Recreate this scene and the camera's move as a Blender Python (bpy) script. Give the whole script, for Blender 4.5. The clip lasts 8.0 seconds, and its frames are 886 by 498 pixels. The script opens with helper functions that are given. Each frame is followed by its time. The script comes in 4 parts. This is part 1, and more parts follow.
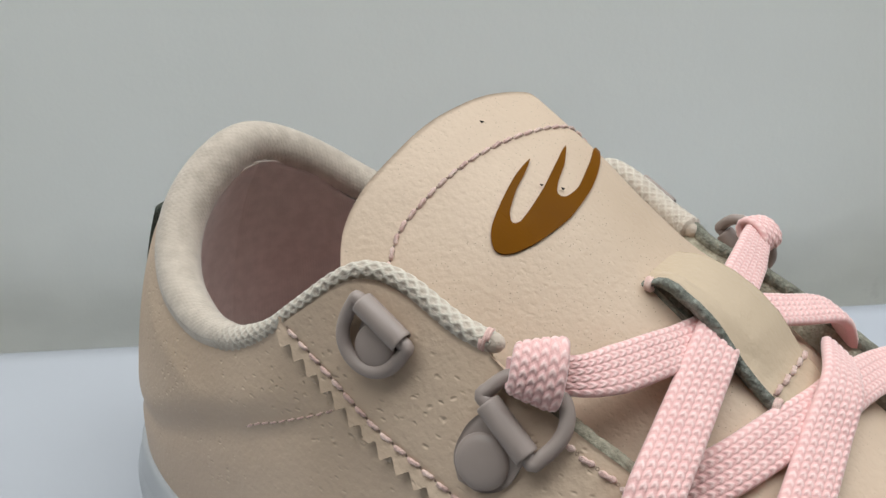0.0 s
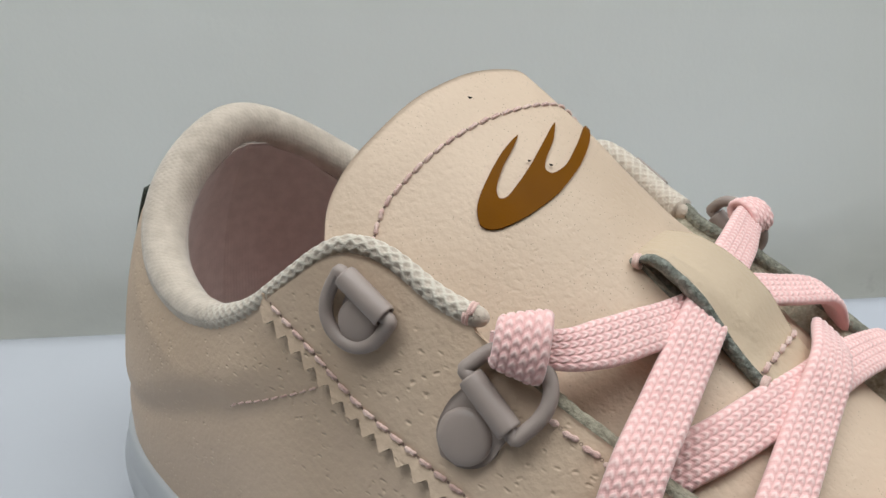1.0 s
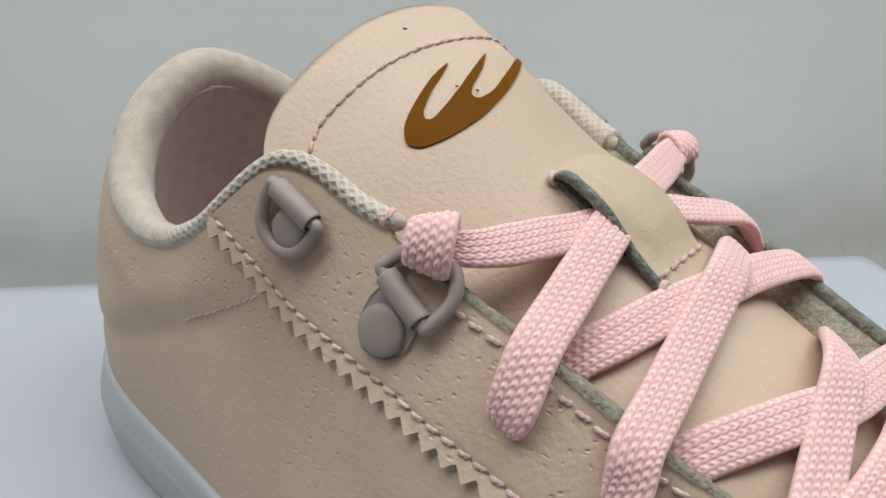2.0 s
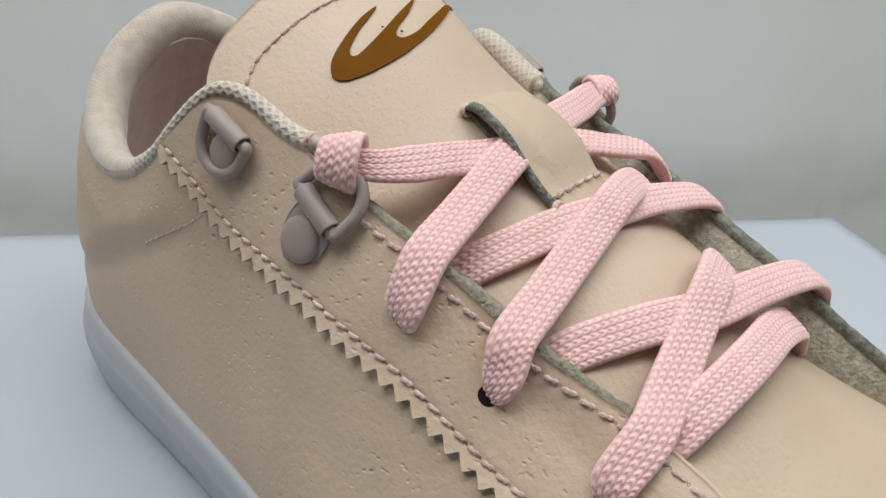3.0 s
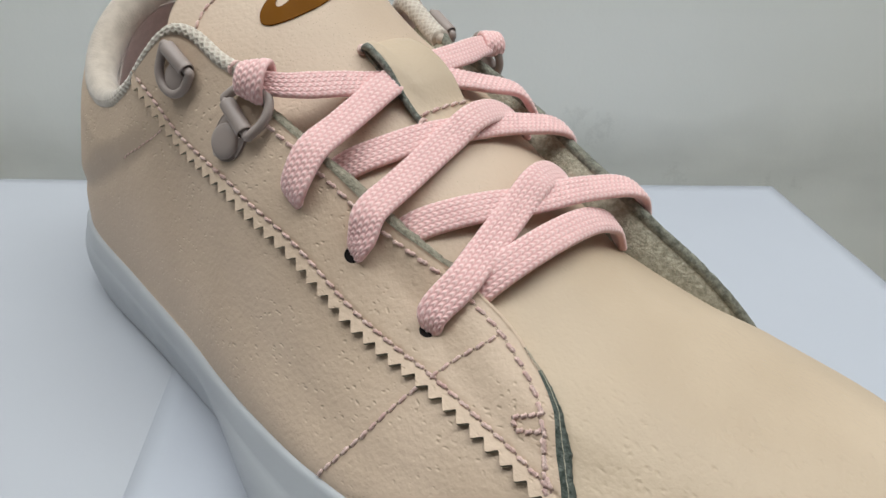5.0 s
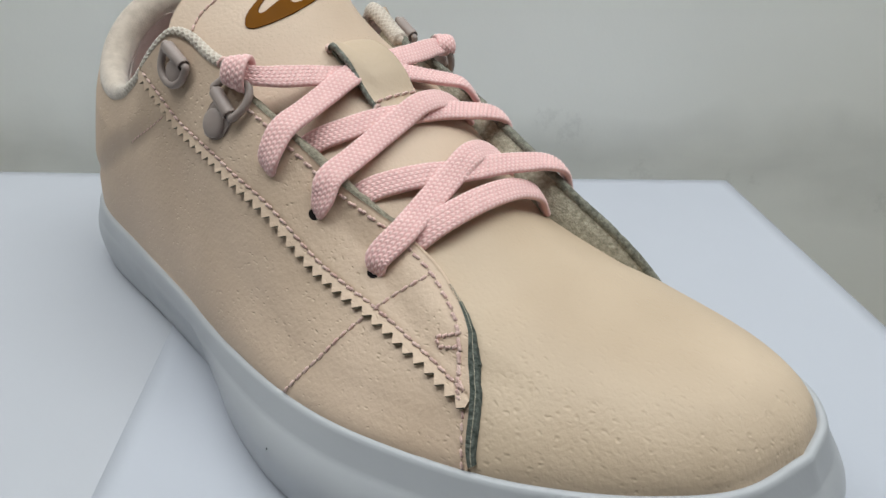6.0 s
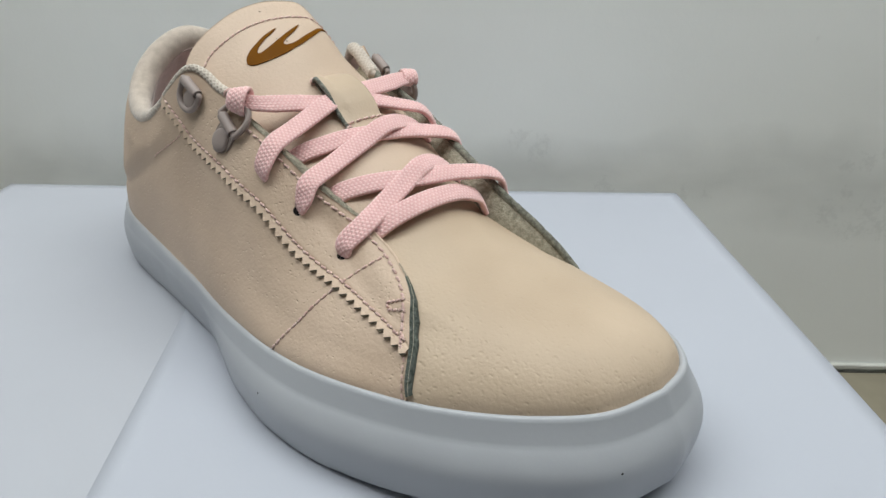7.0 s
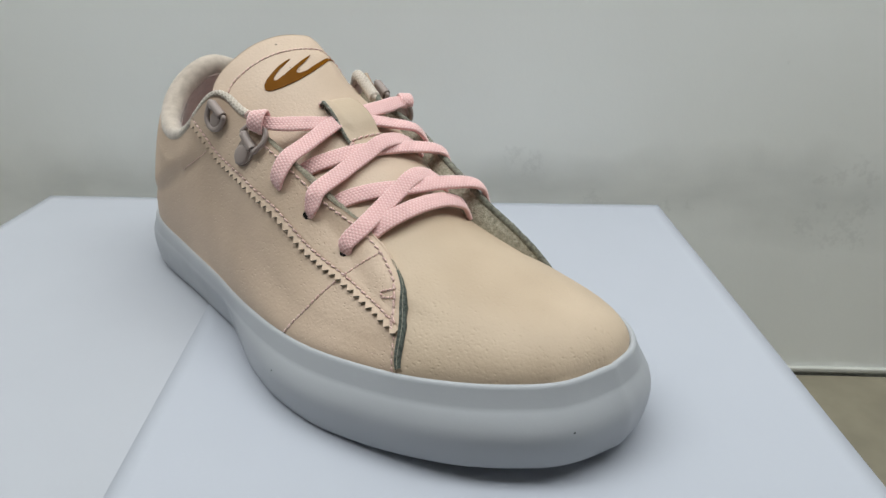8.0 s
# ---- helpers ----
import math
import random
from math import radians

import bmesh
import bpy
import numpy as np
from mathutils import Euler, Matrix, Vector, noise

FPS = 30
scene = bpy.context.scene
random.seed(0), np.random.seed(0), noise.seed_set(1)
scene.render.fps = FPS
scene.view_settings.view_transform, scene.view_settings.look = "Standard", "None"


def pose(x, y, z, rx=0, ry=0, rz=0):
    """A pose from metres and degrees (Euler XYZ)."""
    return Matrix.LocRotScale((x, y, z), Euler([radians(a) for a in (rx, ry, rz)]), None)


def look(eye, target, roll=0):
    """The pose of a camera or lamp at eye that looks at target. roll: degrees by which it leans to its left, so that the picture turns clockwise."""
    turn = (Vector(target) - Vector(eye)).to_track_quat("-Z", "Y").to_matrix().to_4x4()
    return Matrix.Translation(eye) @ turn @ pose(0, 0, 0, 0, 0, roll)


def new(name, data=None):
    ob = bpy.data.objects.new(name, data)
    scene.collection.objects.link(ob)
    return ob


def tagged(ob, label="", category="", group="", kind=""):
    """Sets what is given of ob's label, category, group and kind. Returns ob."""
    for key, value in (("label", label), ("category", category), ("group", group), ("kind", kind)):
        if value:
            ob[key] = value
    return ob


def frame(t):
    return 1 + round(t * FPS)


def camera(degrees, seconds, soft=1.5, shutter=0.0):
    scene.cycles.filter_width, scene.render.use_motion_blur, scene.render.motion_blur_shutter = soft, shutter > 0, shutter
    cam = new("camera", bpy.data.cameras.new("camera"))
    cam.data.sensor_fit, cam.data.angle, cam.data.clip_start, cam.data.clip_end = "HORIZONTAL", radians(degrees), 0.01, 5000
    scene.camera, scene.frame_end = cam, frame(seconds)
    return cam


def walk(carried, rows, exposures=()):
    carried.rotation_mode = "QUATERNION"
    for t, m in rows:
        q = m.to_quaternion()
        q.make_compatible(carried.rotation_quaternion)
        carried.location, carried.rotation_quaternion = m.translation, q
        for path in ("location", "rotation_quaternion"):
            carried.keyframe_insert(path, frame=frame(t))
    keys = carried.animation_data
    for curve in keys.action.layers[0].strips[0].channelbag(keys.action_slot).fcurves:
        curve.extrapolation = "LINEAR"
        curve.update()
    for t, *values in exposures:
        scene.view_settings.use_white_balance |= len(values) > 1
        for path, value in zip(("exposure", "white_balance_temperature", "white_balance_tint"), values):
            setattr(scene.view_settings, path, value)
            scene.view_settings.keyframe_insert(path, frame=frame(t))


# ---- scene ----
cam = camera(64.0, 8.0)
# seconds, eye (m), yaw to the left of +y, pitch up, roll to the left (degrees)
PATH = [
    (0.0, 0.17465, -0.10181, 0.14414, 41.945, -23.547, 0.000),
    (0.5, 0.17360, -0.10115, 0.14281, 41.809, -23.602, 0.224),
    (1.0, 0.17622, -0.10044, 0.14026, 41.835, -23.679, 0.436),
    (1.5, 0.18360, -0.10076, 0.13718, 41.795, -24.326, 0.664),
    (3.0, 0.21722, -0.10024, 0.13051, 43.899, -26.816, 0.661),
    (3.5, 0.22902, -0.09957, 0.13064, 44.670, -27.245, 0.794),
    (4.0, 0.24117, -0.10088, 0.12964, 45.748, -27.344, 0.748),
    (4.5, 0.25435, -0.10379, 0.12943, 46.428, -27.474, 0.985),
    (6.0, 0.30471, -0.11847, 0.13287, 47.848, -26.244, 0.858),
    (6.5, 0.32741, -0.12772, 0.13704, 48.318, -25.627, 0.755),
    (7.0, 0.35195, -0.13706, 0.14552, 48.825, -24.571, 0.656),
    (7.5, 0.37279, -0.14933, 0.15079, 49.288, -23.553, 0.511),
    (8.0, 0.38594, -0.15341, 0.15493, 50.132, -23.197, 0.294),
]


def eye_pose(x, y, z, yaw, pitch, roll):
    turn = Matrix.Rotation(radians(yaw), 4, "Z") @ Matrix.Rotation(radians(90 + pitch), 4, "X") @ Matrix.Rotation(radians(roll), 4, "Z")
    return Matrix.Translation((x, y, z)) @ turn


walk(cam, [(t, eye_pose(*row)) for t, *row in PATH])

# ---- light ----
ALONG, OUT = Vector((0.667, 0.745, 0)), Vector((-0.745, 0.667, 0))  # along the wall, and towards it


def at_room(e, m, z):
    """A place from metres along the wall, towards the wall and up from the sheets."""
    return ALONG * e + OUT * m + Vector((0, 0, z))


world = bpy.data.worlds.new("world")
scene.world = world
world.use_nodes = True
world.node_tree.nodes["Background"].inputs["Color"].default_value = (0.80, 0.88, 1.0, 1)
world.node_tree.nodes["Background"].inputs["Strength"].default_value = 0.02


def area_lamp(name, e, m, z, size_e, size_m, watts, colour, aim):
    data = bpy.data.lights.new(name, "AREA")
    data.shape, data.size, data.size_y, data.energy, data.color = "RECTANGLE", size_e, size_m, watts, colour
    ob = new(name, data)
    ob.matrix_world = look(at_room(e, m, z), at_room(*aim))
    return ob


area_lamp("overhead_lamp", 0.10, -0.17, 1.0, 1.80, 0.36, 13.6, (0.945, 0.985, 0.993), (0.10, 0.10, 0.0))
scene.view_settings.exposure = 0.0

# ---- materials ----
class Nodes:
    """A short way to write node trees."""

    def __init__(self, name, colour, rough=0.5, metal=0.0, spec=0.5, sheen=0.0):
        self.mat = bpy.data.materials.new(name)
        self.mat.use_nodes = True
        self.tree = self.mat.node_tree
        self.b = self.tree.nodes["Principled BSDF"]
        self.set(self.b, "Base Color", (*colour, 1))
        self.set(self.b, "Roughness", rough)
        self.set(self.b, "Metallic", metal)
        self.set(self.b, "Specular IOR Level", spec)
        self.set(self.b, "Sheen Weight", sheen)
        self.height = None

    def set(self, node, key, value):
        if isinstance(value, bpy.types.NodeSocket):
            self.tree.links.new(value, node.inputs[key])
        else:
            node.inputs[key].default_value = value

    def add(self, kind, out=0, props=None, **inputs):
        n = self.tree.nodes.new("ShaderNode" + kind)
        for k, v in (props or {}).items():
            if k == "operation":
                n.operation = v
            elif k == "feature":
                n.feature = v
            elif k == "data_type":
                n.data_type = v
            elif k == "wave_type":
                n.wave_type = v
            elif k == "bands_direction":
                n.bands_direction = v
        for k, v in inputs.items():
            self.set(n, int(k[1:]) if k[0] == "i" and k[1:].isdigit() else k.replace("_", " "), v)
        return n.outputs[out]

    def coord(self, which="Object", scale=(1, 1, 1), turn=(0, 0, 0)):
        c = self.tree.nodes.new("ShaderNodeTexCoord").outputs[which]
        return self.add("Mapping", Vector=c, Scale=scale, Rotation=turn)

    def noise(self, vec, scale, detail=3.0, rough=0.5):
        return self.add("TexNoise", Vector=vec, Scale=scale, Detail=detail, Roughness=rough)

    def ramp(self, fac, a, b, x=0.0, y=1.0):
        return self.add("MapRange", Value=fac, From_Min=a, From_Max=b, To_Min=x, To_Max=y)

    def math(self, op, a, b=0.0):
        return self.add("Math", props={"operation": op}, i0=a, i1=b)

    def mix(self, fac, a, b):
        n = self.tree.nodes.new("ShaderNodeMix")
        n.data_type = "RGBA"
        self.set(n, 0, fac)
        self.set(n, 6, a if isinstance(a, bpy.types.NodeSocket) else (*a, 1))
        self.set(n, 7, b if isinstance(b, bpy.types.NodeSocket) else (*b, 1))
        return n.outputs[2]

    def colour(self, sock):
        self.set(self.b, "Base Color", sock)

    def bump(self, height, distance, strength=1.0):
        n = self.tree.nodes.new("ShaderNodeBump")
        self.set(n, "Height", height)
        self.set(n, "Distance", distance)
        self.set(n, "Strength", strength)
        if self.height is not None:
            self.set(n, "Normal", self.height)
        self.height = n.outputs[0]
        self.set(self.b, "Normal", self.height)


def leather_material(name, base, pores=1.0, pricks=0.45, low=None, grain=0.20):
    k = Nodes(name, base, rough=0.52, spec=0.35)
    o = k.coord()
    patch = k.noise(o, 28, 2)
    fine = k.noise(o, 900, 2)
    dark = tuple(c * f for c, f in zip(base, (0.88, 0.86, 0.84)))
    light = tuple(min(1, c * f) for c, f in zip(base, (1.05, 1.05, 1.06)))
    body = k.mix(k.ramp(patch, 0.3, 0.7), dark, light)
    # scattered hair pores, in loose groups
    where = k.ramp(k.noise(o, 45, 2), *((0.26, 0.46) if low else (0.40, 0.52)))
    if low:  # the hide is smooth on top and porous towards the rim
        where = k.math("MULTIPLY", where, k.ramp(k.add("SeparateXYZ", 2, Vector=o), low[0], low[1]))
    warped = k.add("VectorMath", props={"operation": "ADD"}, i0=k.coord("Object", (0.8, 1.4, 1.4)), i1=k.add("VectorMath", props={"operation": "SCALE"}, i0=k.add("TexNoise", 1, Vector=o, Scale=260.0), Scale=0.0026))
    cell = k.ramp(k.add("TexVoronoi", Vector=warped, Scale=440.0 if low else 520.0), 0.02, 0.40 if low else 0.30, 1.0, 0.0)
    pit = k.math("MULTIPLY", k.math("MULTIPLY", k.math("POWER", cell, 1.5), where), k.ramp(k.noise(o, 210, 1), *((0.30, 0.50) if low else (0.38, 0.50))))
    prick = k.math("MULTIPLY", k.ramp(k.add("TexVoronoi", Vector=o, Scale=1300.0), 0.06, 0.16, 1.0, 0.0), k.ramp(k.noise(o, 60, 2), 0.38, 0.55))
    tone = k.mix(k.math("MULTIPLY", pit, 0.02 * pores), body, tuple(c * 0.55 for c in base))
    k.colour(k.mix(k.math("MULTIPLY", prick, pricks), tone, tuple(c * 0.4 for c in base)))
    k.bump(k.noise(o, 330, 4), 0.0008, grain)
    k.bump(fine, 0.0003, 0.55)
    k.bump(k.math("MULTIPLY", pit, -1.0), 0.0008, min(1.0, 0.5 * pores))
    k.set(k.b, "Roughness", k.ramp(patch, 0.3, 0.7, 0.46, 0.6))
    return k.mat


def suede_material(name, a, b, scale=700):
    k = Nodes(name, a, rough=0.95, spec=0.1, sheen=0.03)
    o = k.coord()
    k.colour(k.mix(k.ramp(k.noise(o, scale, 4, 0.7), 0.35, 0.68), a, b))
    k.bump(k.noise(o, 1500, 3), 0.0006, 0.9)
    return k.mat


def fabric_material(name, a, b, pitch=1.0, turn=45.0, sheen=0.3, depth=0.0003, relief_light=None, rough=0.85, fuzz=0.5):
    """A woven cloth; its pattern runs in the surface's own millimetres."""
    k = Nodes(name, a, rough=rough, spec=0.3, sheen=sheen)
    uv = k.coord("UV", (1, 1, 1), (0, 0, radians(turn)))
    w1 = k.add("TexWave", 1, props={"bands_direction": "X"}, Vector=uv, Scale=0.314 / pitch, Distortion=0.4, Detail=1.0)
    w2 = k.add("TexWave", 1, props={"bands_direction": "Y"}, Vector=uv, Scale=0.314 / pitch, Distortion=0.4, Detail=1.0)
    weave = k.math("MULTIPLY", w1, w2)
    tone = k.math("MULTIPLY", k.noise(k.coord(), 300, 3), 1.0)
    body = k.mix(k.ramp(tone, 0.35, 0.65), a, b)
    if relief_light:  # highlights on raised strands and shade between them, painted as two tones
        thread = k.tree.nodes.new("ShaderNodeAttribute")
        thread.attribute_name = "relief_light"
        body = k.mix(k.ramp(thread.outputs[2], relief_light[0], relief_light[1]), body, relief_light[2])
    k.colour(body)
    k.bump(weave, depth, 0.8)
    k.bump(k.noise(k.coord(), 1800, 2), 0.0002, fuzz)
    return k.mat


def plain_material(name, base, rough, metal=0.0, spec=0.5, scale=40, vary=0.06, grain=1200, grain_depth=0.0001, strength=0.3):
    k = Nodes(name, base, rough=rough, metal=metal, spec=spec)
    o = k.coord()
    k.colour(k.mix(k.ramp(k.noise(o, scale, 3), 0.3, 0.7), tuple(c * (1 - vary) for c in base), tuple(min(1, c * (1 + vary)) for c in base)))
    k.set(k.b, "Roughness", k.ramp(k.noise(o, scale * 3, 3), 0.3, 0.7, rough - 0.06, rough + 0.06))
    k.bump(k.noise(o, grain, 3), grain_depth, strength)
    return k.mat


LEATHER = leather_material("beige_leather", (0.59, 0.452, 0.338), 0.9, 0.15)
TONGUE_LEATHER = leather_material("beige_tongue_leather", (0.60, 0.464, 0.352), 0.35, 0.9, None, 0.08)
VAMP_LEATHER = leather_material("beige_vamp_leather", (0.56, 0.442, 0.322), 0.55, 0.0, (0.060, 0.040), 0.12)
RAW = suede_material("grey_green_raw_edge", (0.12, 0.122, 0.10), (0.30, 0.295, 0.24))
RAW_TEAL = suede_material("teal_grey_raw_edge", (0.04, 0.05, 0.043), (0.15, 0.165, 0.145), 900)
RAW_KEEPER = suede_material("dark_teal_grey_raw_edge", (0.13, 0.14, 0.12), (0.33, 0.34, 0.30), 900)
RAW_MID = suede_material("grey_raw_edge", (0.19, 0.17, 0.128), (0.37, 0.34, 0.265))
RAW_LIGHT = suede_material("grey_beige_split", (0.26, 0.24, 0.18), (0.50, 0.455, 0.36))
COLLAR_CLOTH = fabric_material("grey_white_collar_cloth", (0.45, 0.38, 0.315), (0.55, 0.47, 0.395), 0.9, 45, 0.4, 0.00006, relief_light=(0.06, 0.18, (0.63, 0.575, 0.495)))
LINING_CLOTH = fabric_material("mauve_lining_cloth", (0.56, 0.475, 0.43), (0.63, 0.54, 0.49), 0.8, 0, 0.3, 0.00006)
INSOLE_CLOTH = fabric_material("pink_insole_cloth", (0.52, 0.33, 0.33), (0.58, 0.38, 0.38), 0.8, 0, 0.3, 0.0002)
LACE_CLOTH = fabric_material("pink_lace_yarn", (0.77, 0.44, 0.425), (0.82, 0.49, 0.47), 0.35, 30, 0.5, 0.00003, relief_light=(0.0, 0.18, (0.92, 0.66, 0.635)), rough=0.6, fuzz=0.15)
THREAD = fabric_material("dusty_pink_thread", (0.70, 0.45, 0.405), (0.88, 0.66, 0.59), 0.25, 30, 0.3, 0.0001, rough=0.5)
HARDWARE = plain_material("matte_mauve_grey_metal", (0.33, 0.27, 0.245), 0.48, 0.0, 0.45, 60, 0.05, 2500, 0.00005, 0.25)
RUBBER = plain_material("white_rubber", (0.42, 0.435, 0.457), 0.40, 0.0, 0.4, 25, 0.02, 900, 0.00008, 0.25)
GOLD = plain_material("brown_gold_foil", (0.155, 0.055, 0.0), 0.42, 0.0, 0.04, 80, 0.1, 2200, 0.00006, 0.3)
HOLE = plain_material("brown_needle_hole", (0.22, 0.145, 0.12), 0.9)
DARK = plain_material("dark_hole", (0.018, 0.015, 0.015), 0.95, 0.0, 0.05)
PAPER = plain_material("white_paper", (0.455, 0.477, 0.53), 0.75, 0.0, 0.25, 9, 0.015, 700, 0.0001, 0.2)
PAPER_OLD = plain_material("off_white_paper", (0.445, 0.461, 0.50), 0.75, 0.0, 0.25, 9, 0.015, 700, 0.0001, 0.2)
CARD = plain_material("white_card", (0.75, 0.75, 0.76), 0.7)
DESK = plain_material("olive_brown_laminate", (0.24, 0.215, 0.155), 0.5, 0.0, 0.4, 30, 0.12, 500, 0.0001, 0.3)
FILLER = plain_material("pale_grey_filler", (0.55, 0.55, 0.51), 0.8, 0.0, 0.2)
CEILING_PAINT = plain_material("white_ceiling_paint", (0.8, 0.8, 0.79), 0.9)


def wall_material():
    base = (0.91, 0.925, 0.90)
    k = Nodes("scuffed_white_wall_paint", base, rough=0.7, spec=0.3)
    o = k.coord()
    body = k.mix(k.ramp(k.noise(o, 5, 4), 0.3, 0.7), tuple(c * 0.95 for c in base), base)
    marks = None
    # scuffs: place along the wall and height, size
    for x, z, size in ((0.382, -0.027, 0.010), (0.392, -0.012, 0.006), (0.388, 0.006, 0.007), (0.400, 0.009, 0.008), (0.413, 0.017, 0.008), (0.421, 0.009, 0.007), (0.411, -0.026, 0.011), (0.419, -0.036, 0.009), (0.402, -0.038, 0.010),
                       (0.421, -0.014, 0.009), (0.189, 0.016, 0.010), (0.176, 0.022, 0.008), (0.350, 0.086, 0.0018), (0.233, -0.009, 0.008), (0.285, -0.013, 0.006), (0.299, -0.014, 0.004)):
        d = k.add("VectorMath", 1, props={"operation": "DISTANCE"}, i0=o, i1=(x, 0.0, z))
        s = k.ramp(k.math("ADD", d, k.ramp(k.noise(o, 210, 4, 0.7), 0.3, 0.7, -0.9 * size, 1.3 * size)), size, 0.2 * size)
        marks = s if marks is None else k.math("MAXIMUM", marks, s)
    # soft shade at box-top height painted into the wall's colour, broken by noise
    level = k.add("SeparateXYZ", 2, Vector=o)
    shade_band = k.ramp(k.math("ABSOLUTE", k.math("ADD", level, k.ramp(k.noise(o, 14, 3), 0.3, 0.7, -0.010, 0.018))), 0.034, 0.004)
    shade_band = k.math("MULTIPLY", shade_band, k.ramp(k.noise(k.coord("Object", (1, 1, 3)), 9, 4), 0.30, 0.62, 0.35, 1.0))
    body = k.mix(k.math("MULTIPLY", shade_band, 0.26), body, (0.30, 0.32, 0.31))
    k.colour(k.mix(k.math("MULTIPLY", marks, 0.10), body, (0.25, 0.26, 0.25)))
    k.bump(k.noise(o, 60, 4), 0.002, 0.12)
    k.bump(k.noise(o, 600, 3), 0.0003, 0.15)
    return k.mat


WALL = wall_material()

# ---- mesh helpers ----
from mathutils.geometry import tessellate_polygon

MM = 0.001


def mesh_object(name, verts, faces, material, parent=None, label="", uvs=None, smooth=True, kind="", pattern=None):
    """One mesh object; verts in metres, in the parent's space, uvs one a vertex in millimetres."""
    me = bpy.data.meshes.new(name)
    me.from_pydata([tuple(map(float, v)) for v in verts], [], [tuple(map(int, f)) for f in faces])
    if uvs is not None:
        layer = me.uv_layers.new(name="UVMap")
        loops = np.empty(len(me.loops), dtype=np.int32)
        me.loops.foreach_get("vertex_index", loops)
        layer.data.foreach_set("uv", np.asarray(uvs, float)[loops].ravel())
    # relief height, by which the cloth's highlights and gap shade are painted
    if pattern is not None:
        me.attributes.new("relief_light", "FLOAT", "POINT").data.foreach_set("value", np.asarray(pattern, np.float32))
    me.polygons.foreach_set("use_smooth", [smooth] * len(me.polygons))
    me.materials.append(material)
    me.update()
    ob = new(name, me)
    if parent is not None:
        ob.parent = parent
    return tagged(ob, label=label, kind=kind)


def grid_faces(n, m, close_n=False, close_m=False, start=0, flip=False):
    out = []
    for i in range(n if close_n else n - 1):
        for j in range(m if close_m else m - 1):
            a, b = start + i * m + j, start + ((i + 1) % n) * m + j
            c, d = start + ((i + 1) % n) * m + (j + 1) % m, start + i * m + (j + 1) % m
            out.append((a, d, c, b) if flip else (a, b, c, d))
    return out


def grid_uv(p):
    """Lengths along and across a grid of points, in the points' own unit."""
    p = np.asarray(p, float)
    su = np.concatenate([np.zeros((1, p.shape[1])), np.cumsum(np.linalg.norm(np.diff(p, axis=0), axis=-1), 0)], 0).mean(1)
    sv = np.concatenate([np.zeros((p.shape[0], 1)), np.cumsum(np.linalg.norm(np.diff(p, axis=1), axis=-1), 1)], 1)
    return np.stack([np.broadcast_to(su[:, None], sv.shape), sv], -1).reshape(-1, 2)


BASE = np.array([140.0, 0.0, 0.0])  # the shoe's own origin, millimetres


def local(p):
    return (np.asarray(p, float).reshape(-1, 3) - BASE) * MM


def sheet(name, outer, inner, material, parent, label="", flip=False):
    """A sheet with thickness between two grids of points in millimetres, with closed rims."""
    n, m = outer.shape[:2]
    verts = np.concatenate([local(outer), local(inner)])
    faces = grid_faces(n, m, flip=flip) + grid_faces(n, m, start=n * m, flip=not flip)
    ring = [i * m for i in range(n)] + [(n - 1) * m + j for j in range(1, m)] + [i * m + m - 1 for i in range(n - 2, -1, -1)] + [j for j in range(m - 2, 0, -1)]
    k = n * m
    for a, b in zip(ring, ring[1:] + ring[:1]):
        faces.append((a, a + k, b + k, b) if flip else (a, b, b + k, a + k))
    uv = grid_uv(outer)
    return mesh_object(name, verts, faces, material, parent, label, np.concatenate([uv, uv]))


def frames_along(path, normals):
    """Tangent, normal and side vectors along a path."""
    t = np.gradient(path, axis=0)
    t /= np.linalg.norm(t, axis=1, keepdims=True) + 1e-12
    n = normals - t * (normals * t).sum(1, keepdims=True)
    n /= np.linalg.norm(n, axis=1, keepdims=True) + 1e-12
    return t, n, np.cross(t, n)


def resample(path, step, extra=None):
    """Even steps along a smooth curve through the rows of path."""
    fine = smooth_curve(path, np.linspace(0, 1, 60 * len(path)))
    s = np.r_[0, np.cumsum(np.linalg.norm(np.diff(fine[:, :3], axis=0), axis=1))]
    n = max(int(s[-1] / step), 3)
    at = np.linspace(0, s[-1], n + 1)
    return np.stack([np.interp(at, s, fine[:, c]) for c in range(fine.shape[1])], 1), at


def tube(name, path, normals, radius, around, material, parent, label="", relief=None, closed=False, flat=1.0):
    t, n, s = frames_along(path, normals)
    a = np.linspace(0, 2 * np.pi, around, endpoint=False)
    r = np.broadcast_to(np.asarray(radius, float), (len(path),))[:, None] * np.ones(around)
    length = np.r_[0, np.cumsum(np.linalg.norm(np.diff(path, axis=0), axis=1))]
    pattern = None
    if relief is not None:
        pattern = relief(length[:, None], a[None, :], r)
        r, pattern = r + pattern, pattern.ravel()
    p = path[:, None] + r[..., None] * (np.cos(a)[None, :, None] * n[:, None] * flat + np.sin(a)[None, :, None] * s[:, None])
    verts, faces = list(local(p)), grid_faces(len(path), around, closed, True)
    uv = np.stack([length[:, None] + 0 * a, r.mean() * a[None] + 0 * length[:, None]], -1).reshape(-1, 2)
    if not closed:
        for end, order in ((0, 1), (len(path) - 1, -1)):
            faces.append([end * around + j for j in range(around)][::order])
    return mesh_object(name, verts, faces, material, parent, label, uv, pattern=pattern)


